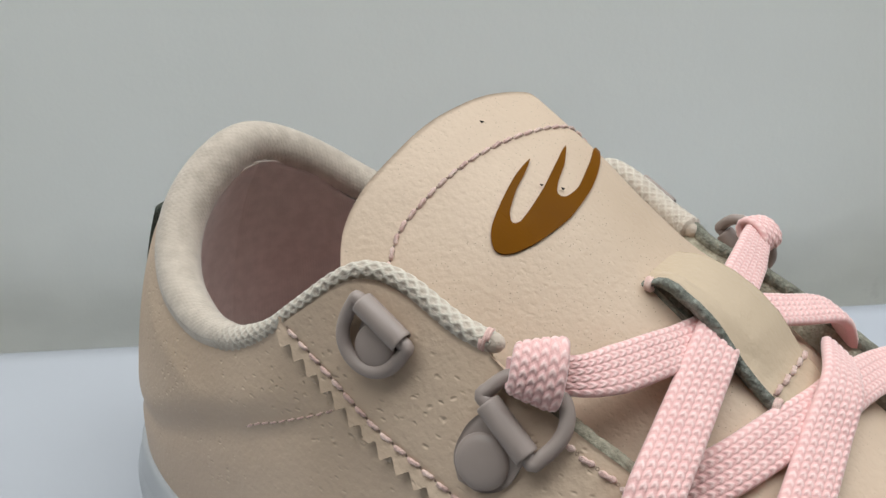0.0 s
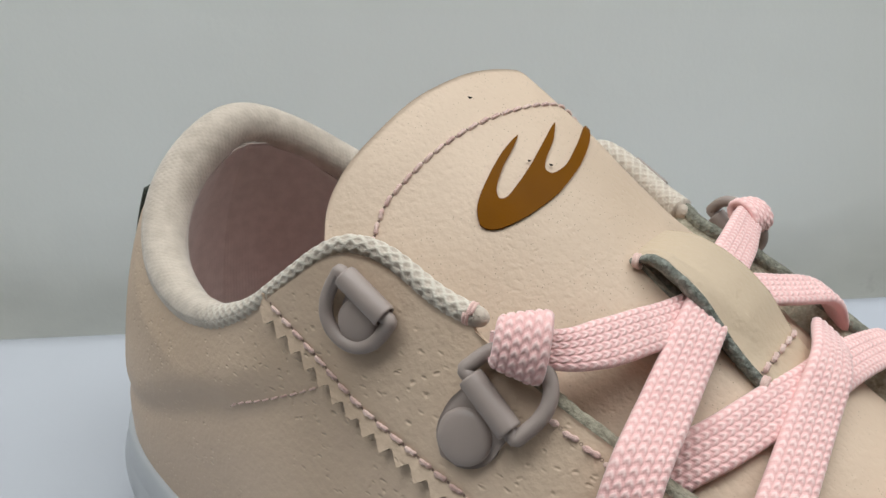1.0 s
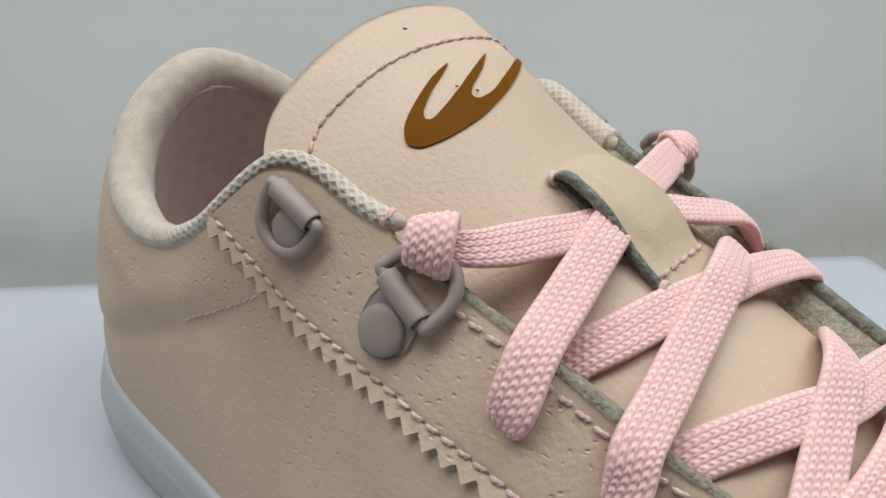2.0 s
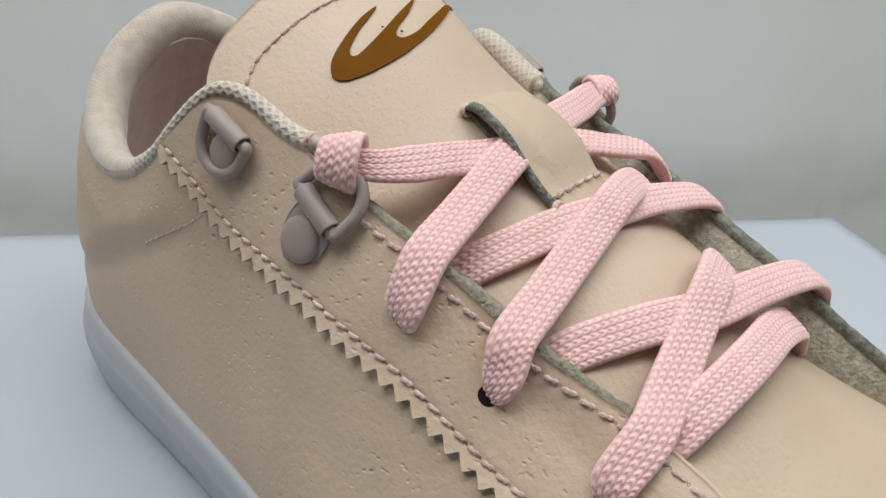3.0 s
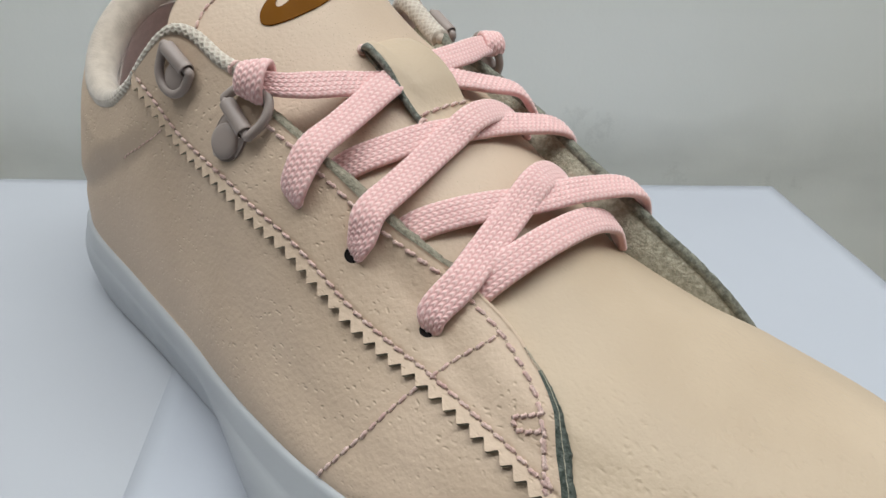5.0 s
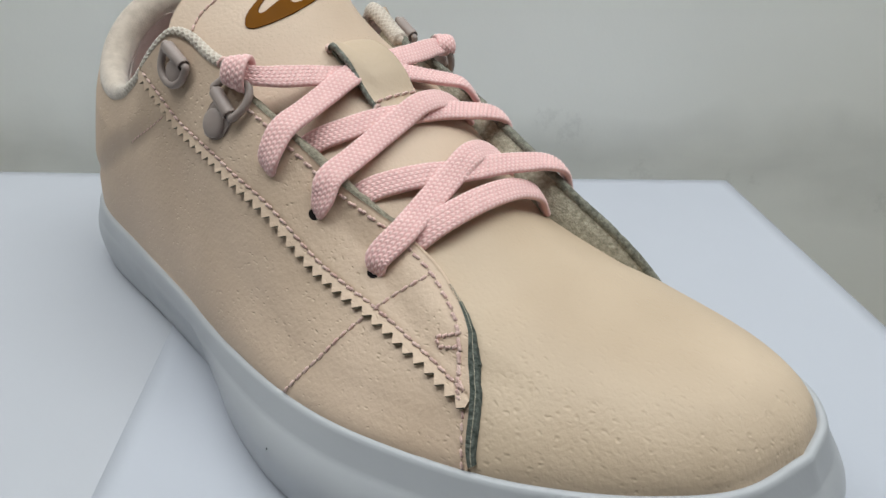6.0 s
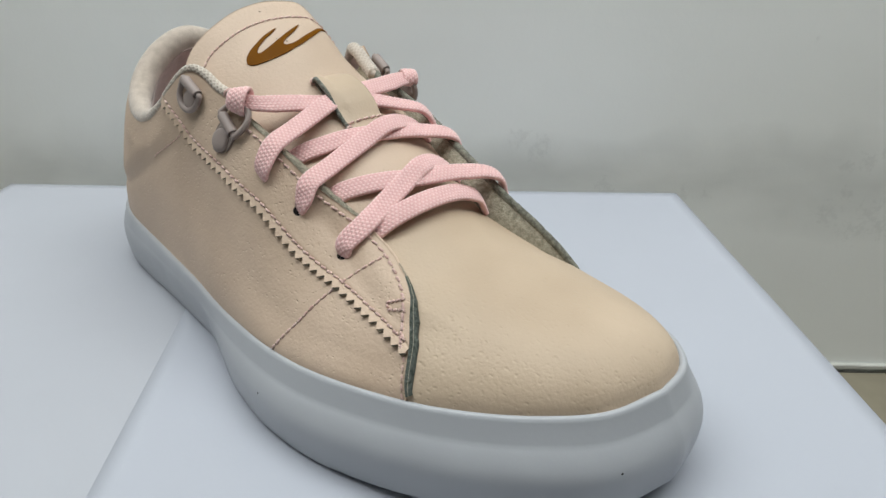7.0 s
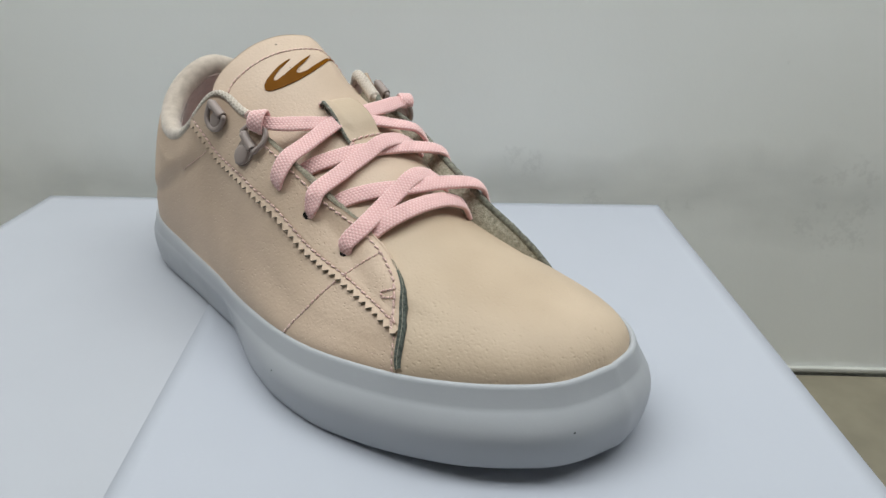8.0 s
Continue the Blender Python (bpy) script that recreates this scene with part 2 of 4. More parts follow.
def stitches(name, path, normals, parent, pitch=2.3, fill=0.95, radius=0.30, label="", material=None):
    """A row of sewn stitches along a path in millimetres, each a small plump thread that dives in at both ends."""
    length = np.r_[0, np.cumsum(np.linalg.norm(np.diff(path, axis=0), axis=1))]
    count = max(int(length[-1] / pitch), 1)
    verts, faces, uvs = [], [], []
    rng = random.Random(len(name) + count)
    for i in range(count):
        mid = (i + 0.5) * length[-1] / count
        half = 0.5 * pitch * fill * rng.uniform(0.97, 1.08)
        at = np.linspace(mid - half, mid + half, 11)
        p = np.stack([np.interp(at, length, path[:, c]) for c in range(3)], 1)
        nn = np.stack([np.interp(at, length, normals[:, c]) for c in range(3)], 1)
        t, n, s = frames_along(p, nn)
        k = np.linspace(-1, 1, 11)
        p = p + n * (radius * 1.0 * (1 - k[:, None] ** 6) - radius * 0.55) - s * (0.15 * k[:, None] * radius / 0.33)
        r = radius * (1 - 0.6 * np.abs(k) ** 6) * rng.uniform(0.92, 1.08)
        a = np.linspace(0, 2 * np.pi, 8, endpoint=False)
        # the twist of the thread
        rr = r[:, None] * (1 + 0.20 * np.cos(2 * a[None] + 6.5 * k[:, None]))
        q = p[:, None] + rr[..., None] * (np.cos(a)[None, :, None] * n[:, None] + np.sin(a)[None, :, None] * s[:, None])
        start = len(verts)
        verts += list(local(q))
        uvs += [(x, y) for x in at for y in a * radius]
        faces += grid_faces(11, 8, False, True, start)
    row = mesh_object(name, verts, faces, material or THREAD, parent, label, uvs, kind="stuff")
    # the needle holes between the stitches
    verts, faces = [], []
    a = np.linspace(0, 2 * np.pi, 8, endpoint=False)
    for i in range(count + 1):
        at = min(max(i * length[-1] / count, 0.05), length[-1] - 0.05) + np.array([-0.05, 0.0, 0.05])
        p = np.stack([np.interp(at, length, path[:, c]) for c in range(3)], 1)
        nn = np.stack([np.interp(at, length, normals[:, c]) for c in range(3)], 1)
        t, n, s = frames_along(p, nn)
        start = len(verts)
        verts += list(local(p[1] + n[1] * 0.03 + radius * 0.7 * (np.cos(a)[:, None] * t[1] * 0.9 + np.sin(a)[:, None] * s[1])))
        verts += list(local(p[1] - n[1] * 0.05)[:1])
        faces += [(start + j, start + (j + 1) % 8, start + 8) for j in range(8)]
    mesh_object("needle_hole", verts, faces, HOLE, row, kind="stuff")
    return row


def on_last(side, uv, off, step=0.4):
    """A path on the last through rows of (u, v), with its normals."""
    c = np.asarray(uv, float)
    q = smooth_curve(c, np.linspace(0, 1, 30 * len(c)))
    p0, p1 = last(side, q[:, 0], q[:, 1], off), last(side, q[:, 0], q[:, 1], off + 1.0)
    s = np.r_[0, np.cumsum(np.linalg.norm(np.diff(p0, axis=0), axis=1))]
    at = np.linspace(0, s[-1], max(int(s[-1] / step), 3))
    p = np.stack([np.interp(at, s, p0[:, k]) for k in range(3)], 1)
    n = np.stack([np.interp(at, s, (p1 - p0)[:, k]) for k in range(3)], 1)
    return p, n


def box_mesh(name, corners, material, parent=None, label="", bevel=0.0, kind=""):
    """A box from its eight corners (four below, four above, in turn), its edges bevelled."""
    bm = bmesh.new()
    v = [bm.verts.new(c) for c in corners]
    for f in ((3, 2, 1, 0), (4, 5, 6, 7), (0, 1, 5, 4), (1, 2, 6, 5), (2, 3, 7, 6), (3, 0, 4, 7)):
        bm.faces.new([v[i] for i in f])
    bmesh.ops.recalc_face_normals(bm, faces=bm.faces)
    if bevel:
        bmesh.ops.bevel(bm, geom=bm.edges[:], offset=bevel, segments=2, affect="EDGES", profile=0.5)
    me = bpy.data.meshes.new(name)
    bm.to_mesh(me)
    bm.free()
    me.materials.append(material)
    ob = new(name, me)
    if parent is not None:
        ob.parent = parent
    return tagged(ob, label=label, kind=kind)


def room_box(name, e, m, z, material, **more):
    """A box in the room's own directions: ranges along the wall, towards it, and up."""
    c = [at_room(a, b, h) for h in z for a, b in ((e[0], m[0]), (e[1], m[0]), (e[1], m[1]), (e[0], m[1]))]
    return box_mesh(name, c, material, **more)


# ---- the room ----
WALL_AT, DESK_Z, FLOOR_Z, CEILING_Z = 0.088, -0.144, -0.88, 1.62


def wall_slab():
    """The wall behind the desk, in its own space so that its scuffs keep their places."""
    bm = bmesh.new()
    bmesh.ops.create_cube(bm, size=1.0)
    for v in bm.verts:
        v.co = Vector((v.co.x * 3.6, v.co.y * 0.12 + 0.06, v.co.z * (CEILING_Z - FLOOR_Z) + (CEILING_Z + FLOOR_Z) / 2))
    me = bpy.data.meshes.new("wall_back")
    bm.to_mesh(me)
    bm.free()
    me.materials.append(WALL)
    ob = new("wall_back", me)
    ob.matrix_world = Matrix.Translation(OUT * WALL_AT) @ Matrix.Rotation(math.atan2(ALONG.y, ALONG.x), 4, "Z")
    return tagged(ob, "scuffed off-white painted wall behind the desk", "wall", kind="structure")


wall_slab()
for nm, e, m in (("wall_left", (-1.92, -1.8), (-2.4, WALL_AT)), ("wall_right", (1.8, 1.92), (-2.4, WALL_AT)), ("wall_front", (-1.92, 1.92), (-2.52, -2.4))):
    tagged(room_box(nm, e, m, (FLOOR_Z, CEILING_Z), CEILING_PAINT), "plain white painted wall", "wall", kind="structure")
tagged(room_box("floor", (-1.92, 1.92), (-2.52, WALL_AT + 0.12), (FLOOR_Z - 0.1, FLOOR_Z), DESK), "plain brown floor", "floor", kind="structure")
tagged(room_box("ceiling", (-1.92, 1.92), (-2.52, WALL_AT + 0.12), (CEILING_Z, CEILING_Z + 0.1), CEILING_PAINT), "plain white ceiling", "ceiling", kind="structure")

tagged(room_box("trim", (-1.8, 1.8), (WALL_AT - 0.004, WALL_AT), (DESK_Z - 0.002, DESK_Z + 0.002), FILLER, bevel=0.001), "thin pale bead of filler along the foot of the wall", "trim", kind="structure")

# ---- the desk, the box and the sheets ----
desk = tagged(new("desk"), "olive-brown laminate desk pushed against the wall", "desk")
room_box("desktop", (-0.75, 0.85), (-0.56, WALL_AT - 0.0046), (DESK_Z - 0.033, DESK_Z - 0.003), DESK, parent=desk, bevel=0.002)
for e in (-0.70, 0.80):
    for m in (-0.52, 0.04):
        room_box("leg", (e - 0.025, e + 0.025), (m - 0.025, m + 0.025), (FLOOR_Z, DESK_Z - 0.033), DESK, parent=desk, bevel=0.002)
tagged(room_box("cardboard_box", (-0.125, 0.262), (-0.235, 0.046), (DESK_Z - 0.003, -0.0016), CARD, bevel=0.001), "white cardboard box standing on the desk as a plinth", "box")


def paper_sheet(e, m, z, material, label, curl, skew=0.0):
    """A sheet of paper, 0.12 mm thick, with a slight wave at its free edges."""
    n, k = 40, 40
    es, ms = np.linspace(*e, n), np.linspace(*m, k)
    top = []
    for a in es:
        for b in ms:
            edge = max(0, (a - e[1] + 0.05) / 0.05) ** 2 + max(0, (b - m[1] + 0.03) / 0.03) ** 2
            w = noise.noise(Vector((a * 9, b * 9, z * 900))) * 0.0004 * edge
            turned = -0.0857 * b * (1 - (a - e[0]) / (e[1] - e[0])) * (skew > 0)
            top.append(at_room(a + turned + 0.030 * skew * (m[1] - b) * (a - e[0]) / (e[1] - e[0]), b, z + curl * edge * 0.3 + w))
    verts = top + [v - Vector((0, 0, 0.00012)) for v in top]
    faces = grid_faces(n, k) + grid_faces(n, k, start=n * k, flip=True)
    ring = [i * k for i in range(n)] + [(n - 1) * k + j for j in range(1, k)] + [i * k + k - 1 for i in range(n - 2, -1, -1)] + [j for j in range(k - 2, 0, -1)]
    faces += [(a, a + n * k, b + n * k, b) for a, b in zip(ring, ring[1:] + ring[:1])]
    ob = mesh_object("paper_sheet", verts, faces, material)
    return tagged(ob, label, "paper", "sheets under the shoe")


paper_sheet((-0.135, 0.075), (-0.262, 0.051), -0.0006, PAPER_OLD, "off-white paper sheet lying under the sneaker's heel", 0.0)
paper_sheet((0.0149, 0.268), (-0.262, 0.051), -0.0003, PAPER, "bright white paper sheet lying under the sneaker's toe", 0.0004, 1.0)

def smooth_curve(ctrl, u):
    """A smooth curve through rows of numbers, by even steps of the row index; u runs from 0 to 1."""
    c = np.asarray(ctrl, float)
    n = len(c) - 1
    m = np.gradient(c, axis=0)
    s = np.clip(np.asarray(u, float), 0, 1) * n
    i = np.minimum(s.astype(int), n - 1)
    f = (s - i)[..., None]
    return ((2 * f**3 - 3 * f**2 + 1) * c[i] + (f**3 - 2 * f**2 + f) * m[i]
            + (3 * f**2 - 2 * f**3) * c[i + 1] + (f**3 - f**2) * m[i + 1])


# The last of the shoe in millimetres: outline of the upper at the sole (near and far side, heel to toe) and the ridge above it.
NEAR = [(-2, -6, 27), (2, -22.5, 26.5), (13, -38, 25.5), (34, -45.8, 24.5), (74, -48, 23.5), (112, -50, 23.3), (134, -52, 23.3), (151, -53, 23.5),
        (174, -53, 24), (197, -50, 25.2), (225, -41, 27.2), (243.5, -31, 28.8), (257.5, -19, 29.8), (267.5, -5.5, 30.6), (271.5, 12, 31.6)]
FAR = [(-2, -6, 27), (2, 11, 26.5), (13, 28, 25.5), (34, 38, 24.5), (74, 41, 23.5), (112, 43, 23.3), (134, 44, 23.3), (151, 45.5, 23.5),
       (174, 47.5, 24), (197, 49, 25.2), (224, 48, 27.2), (246, 43.5, 29.4), (260.5, 35.5, 30.8), (268.8, 25, 31.5), (271.5, 12, 31.6)]
RIDGE = [(40, -4, 112, 2.0), (42, -4, 113, 2.0), (47, -4, 116, 2.0), (57, -3, 128, 2.05), (84, -1, 180, 2.2), (113, 0, 135, 2.1), (135, 0, 112, 2.0),
         (151, 1, 97, 1.85), (172, 2, 71, 1.7), (194, 3, 59, 1.7), (215, 4, 52.5, 1.7), (229, 5, 49, 1.75), (238, 6, 47, 1.8), (243.6, 7.4, 46.1, 1.8), (243.9, 7.5, 46.0, 1.8)]


HOLLOW = [(0.08, 0), (0.19, 1.8), (0.25, 3.2), (0.30, 4.6), (0.34, 5.2), (0.42, 5.0), (0.47, 4.8), (0.53, 4.4), (0.58, 3.2), (0.61, 2.4), (0.67, 2.4), (0.70, 1.7), (0.74, 0)]


def hollow(u, v):
    """The near side, under the pull of the laces, lies flatter than the rounded form."""
    us, depth = zip(*HOLLOW)
    rise = np.clip((v - 0.02) / 0.22, 0, 1)
    fade = np.clip((np.interp(u, (0.60, 0.68), (0.68, 0.55)) - v) / 0.12, 0, 1)
    d = np.mean([np.interp(u + e, us, depth) for e in np.linspace(-0.035, 0.035, 9)], axis=0) * rise * rise * (3 - 2 * rise) * fade * fade * (3 - 2 * fade)
    way = np.stack([np.interp(u, (0.42, 0.62), (-0.53, -0.70)), np.interp(u, (0.42, 0.62), (0.62, 0.515)), np.interp(u, (0.42, 0.62), (-0.57, -0.50))], -1)
    return d[..., None] * way


def last(side, u, v, off=0.0):
    """A point of the last, in millimetres: side -1 near, +1 far; u from heel (0) to toe (1), v from the sole (0) to the ridge (1)."""
    u, v = np.broadcast_arrays(np.asarray(u, float), np.asarray(v, float))

    def raw(uu, vv):
        f, c = smooth_curve(NEAR if side < 0 else FAR, uu), smooth_curve(RIDGE, uu)
        q = 2 / c[..., 3]
        a = np.clip(vv, 0, 1.0) * np.pi / 2
        up, back = np.sin(a) ** q, 1 - np.maximum(np.cos(a), 0) ** q
        q = np.stack([f[..., 0] + (c[..., 0] - f[..., 0]) * back, f[..., 1] + (c[..., 1] - f[..., 1]) * back, f[..., 2] + (c[..., 2] - f[..., 2]) * up], -1)
        return q + hollow(uu, vv) if side < 0 else q

    p = raw(u, v)
    if np.any(np.asarray(off) != 0):
        du = raw(np.clip(u + 2e-3, 0, 1), v) - raw(np.clip(u - 2e-3, 0, 1), v)
        dv = raw(u, np.clip(v + 2e-3, 0.004, 1)) - raw(u, np.clip(v - 2e-3, 0, 0.996))
        n = np.cross(du, dv) * -side
        n /= np.linalg.norm(n, axis=-1, keepdims=True) + 1e-9
        p = p + n * np.asarray(off, float)[..., None]
    return p


TONGUE = [(84, 124), (92, 120.9), (100, 116.6), (112, 109.7), (131, 96.0), (152, 82.7), (170, 73), (185, 65.5), (200, 59), (215, 53)]


def tongue_z(x, y, bow=0.0146, crest=3.0):
    """The height of the tongue's outer face, in millimetres; its far side bends down at the top."""
    xs, zs = zip(*TONGUE)
    t = np.interp(np.asarray(x, float) - 3, xs, zs), np.interp(x, xs, zs), np.interp(np.asarray(x, float) + 3, xs, zs)
    bend = 0.06 * np.clip(np.asarray(y, float) - 8.0, 0, 14) ** 2 * np.clip((134 - np.asarray(x, float)) / 16, 0, 1)
    return sum(t) / 3 - bow * (np.asarray(y, float) - crest) ** 2 - bend


# ---- the sneaker ----
sneaker = tagged(new("sneaker"), "pale beige leather low-top sneaker with pink laces on white paper", "sneaker")
sneaker.location = BASE * MM


def height_to_v(side, u, z):
    """The v at which the last reaches the height z."""
    f, c = smooth_curve(NEAR if side < 0 else FAR, u), smooth_curve(RIDGE, u)
    up = np.clip((z - f[..., 2]) / (c[..., 2] - f[..., 2]), 0, 1)
    return np.arcsin(up ** (c[..., 3] / 2)) * 2 / np.pi


TOP_LINE = [(0.0, 98.5), (0.06, 97), (0.12, 91.5), (0.18, 82), (0.225, 75.5), (0.258, 74), (0.281, 77), (0.30, 83), (0.315, 90.5), (0.326, 96), (0.3325, 99.4), (0.3392, 100.3), (0.3474, 99.9), (0.3553, 98.6), (0.3670, 96.4), (0.3765, 94.9), (0.391, 93.7), (0.395, 93.5)]


def top_v(side, u):
    xs, zs = zip(*TOP_LINE)
    z = np.mean([np.interp(u + d, xs, zs) for d in (-0.006, -0.003, 0, 0.003, 0.006)], axis=0)
    return height_to_v(side, u, z)


EDGE = [(0.395, 0.503), (0.41, 0.512), (0.4467, 0.536), (0.4992, 0.565), (0.535, 0.613), (0.5675, 0.661), (0.6, 0.688), (0.6325, 0.680), (0.649, 0.664), (0.669, 0.62), (0.683, 0.567), (0.692, 0.51), (0.711, 0.338), (0.718, 0.18), (0.7225, 0.0)]
SAW = [(0.3095, 0.2565), (0.316, 0.262), (0.3467, 0.287), (0.38, 0.314), (0.4175, 0.341), (0.4825, 0.373), (0.5375, 0.407), (0.5817, 0.429), (0.62, 0.4385), (0.6475, 0.4255), (0.677, 0.385), (0.7042, 0.318), (0.7085, 0.30)]
HEEL_SEAM = [(0.0, 0.095), (0.10, 0.098), (0.18, 0.104), (0.225, 0.109), (0.262, 0.120), (0.2916, 0.1415), (0.308, 0.175), (0.3224, 0.217), (0.345, 0.300)]


def table(rows, x):
    a, b = zip(*rows)
    return np.interp(x, a, b)


def edge_v(u):
    return np.where(u < 0.395, top_v(-1, u), table(EDGE, u))


def pad(u, v):
    """The padded collar stands proud of the quarter above the heel seam."""
    seam = table(HEEL_SEAM, u)
    rise = np.clip((v - seam + 0.012) / 0.05, 0, 1)
    fade = np.clip((u - 0.25) / 0.07, 0, 1)
    under = 1 - fade + fade * np.clip((table(SAW, u) - 0.012 - v) / 0.10, 0, 1)
    rim = np.clip((top_v(-1, u) - v) / 0.05, 0.1, 1)
    crease = 0.5 * np.exp(-((v - seam + 0.012) / 0.016) ** 2) * np.clip(u / 0.12, 0, 1)
    return (1.9 * table([(0, 0.95), (0.06, 0.75), (0.12, 0.1), (0.19, 0.35), (0.24, 1.0)], u) * rim * rise * rise * (3 - 2 * rise) - crease) * under * np.clip((0.345 - u) / 0.03, 0, 1)


def build_sole():
    n = 260
    near = smooth_curve(NEAR, np.linspace(0, 1, n))
    far = smooth_curve(FAR, np.linspace(1, 0, n))[1:-1]
    ring = np.concatenate([near, far])
    t = np.roll(ring, -1, 0) - np.roll(ring, 1, 0)
    out = np.stack([t[:, 1], -t[:, 0]], 1)
    out /= np.linalg.norm(out, axis=1, keepdims=True)
    for _ in range(6):
        out = (np.roll(out, 1, 0) + 2 * out + np.roll(out, -1, 0)) / 4
        out /= np.linalg.norm(out, axis=1, keepdims=True)
    u = np.r_[np.linspace(0, 1, n), np.linspace(1, 0, n)[1:-1]]
    side_near = np.r_[np.ones(n), np.zeros(n - 2)]
    bulge = np.where(side_near > 0, table([(0, 6.0), (0.2, 4.2), (0.3, 1.6), (0.38, 0.3), (0.45, 3.0), (0.52, 6.3), (0.58, 8.6), (0.66, 9.6), (0.73, 9.4), (0.8, 10.2), (0.9, 10.4), (1, 9.6)], u),
                     table([(0, 6.0), (0.2, 5), (0.38, 2), (0.55, 5), (0.7, 7), (0.85, 8), (1, 9.6)], u))
    foot = bulge - table([(0, 2.5), (0.3, 1.5), (0.5, 1.2), (0.7, 1.4), (0.85, 1.7), (1, 2.2)], u)
    spring = table([(0, 1.5), (0.1, 0.2), (0.66, 0.3), (0.71, 1.8), (0.76, 3.2), (0.82, 4.2), (0.88, 4.9), (0.94, 5.0), (1, 4.6)], u)
    top = ring[:, 2] + 0.4
    low = spring
    rows = []
    # outset and height, from inside the lip down to the tread
    for f, (w_lip, w_bulge, w_foot), dz in ((1.0, (-2.5, 0, 0), -6.0), (1.0, (-0.4, 0, 0), -1.0), (1.0, (0.2, 0, 0), 0.3), (1.0, (1.0, 0, 0), 0.75), (1.0, (1.9, 0, 0), 0.4), (1.0, (2.4, 0, 0), -0.5),
                                            (0.90, (2.5, 0.08, 0), 0), (0.80, (2.5, 0.24, 0), 0), (0.775, (2.4, 0.28, 0), 0), (0.75, (2.5, 0.34, 0), 0), (0.66, (2.1, 0.55, 0), 0),
                                            (0.58, (1.4, 0.76, 0), 0), (0.50, (0.8, 0.90, 0), 0), (0.42, (0.3, 0.975, 0), 0), (0.30, (0, 0.90, 0.10), 0), (0.16, (0, 0.55, 0.45), 0), (0.05, (0, 0.15, 0.85), 0), (0.01, (-0.3, 0, 1.0), 0),
                                            (0.0, (-1.2, 0.0, 1.0), 0), (0.0, (-9, 0.0, 1.0), "under"), (0.0, (-24, 0.0, 1.0), "flat")):
        o = w_lip + w_bulge * bulge + w_foot * foot
        z = low * 0.72 if dz == "under" else low * 0.12 + 0.15 if dz == "flat" else low + (top - low) * f + dz
        rows.append(np.concatenate([ring[:, :2] + out * o[:, None] if np.ndim(o) else ring[:, :2] + out * o, z[:, None]], 1))
    p = np.stack(rows, 1)
    faces = grid_faces(len(ring), p.shape[1], True, False)
    verts = list(local(p))
    k = p.shape[1]
    faces.append([i * k + k - 1 for i in range(len(ring))])
    uv = grid_uv(np.concatenate([p]))
    return mesh_object("sole", verts, faces, RUBBER, sneaker, "glossy white rubber cupsole with a faint groove", uv)


sole = build_sole()


def panel(name, side, us, v0, v1, rows, off, thick, material, label="", lift=None):
    """A panel of leather on the last between two curves."""
    s = np.linspace(0, 1, rows)
    v = v0[:, None] + (v1 - v0)[:, None] * s[None]
    u = np.broadcast_to(us[:, None], v.shape)
    extra = lift(u, v) if lift else 0.0
    return sheet(name, last(side, u, v, off + extra), last(side, u, v, off - thick + extra * 0.8), material, sneaker, label, flip=side > 0)


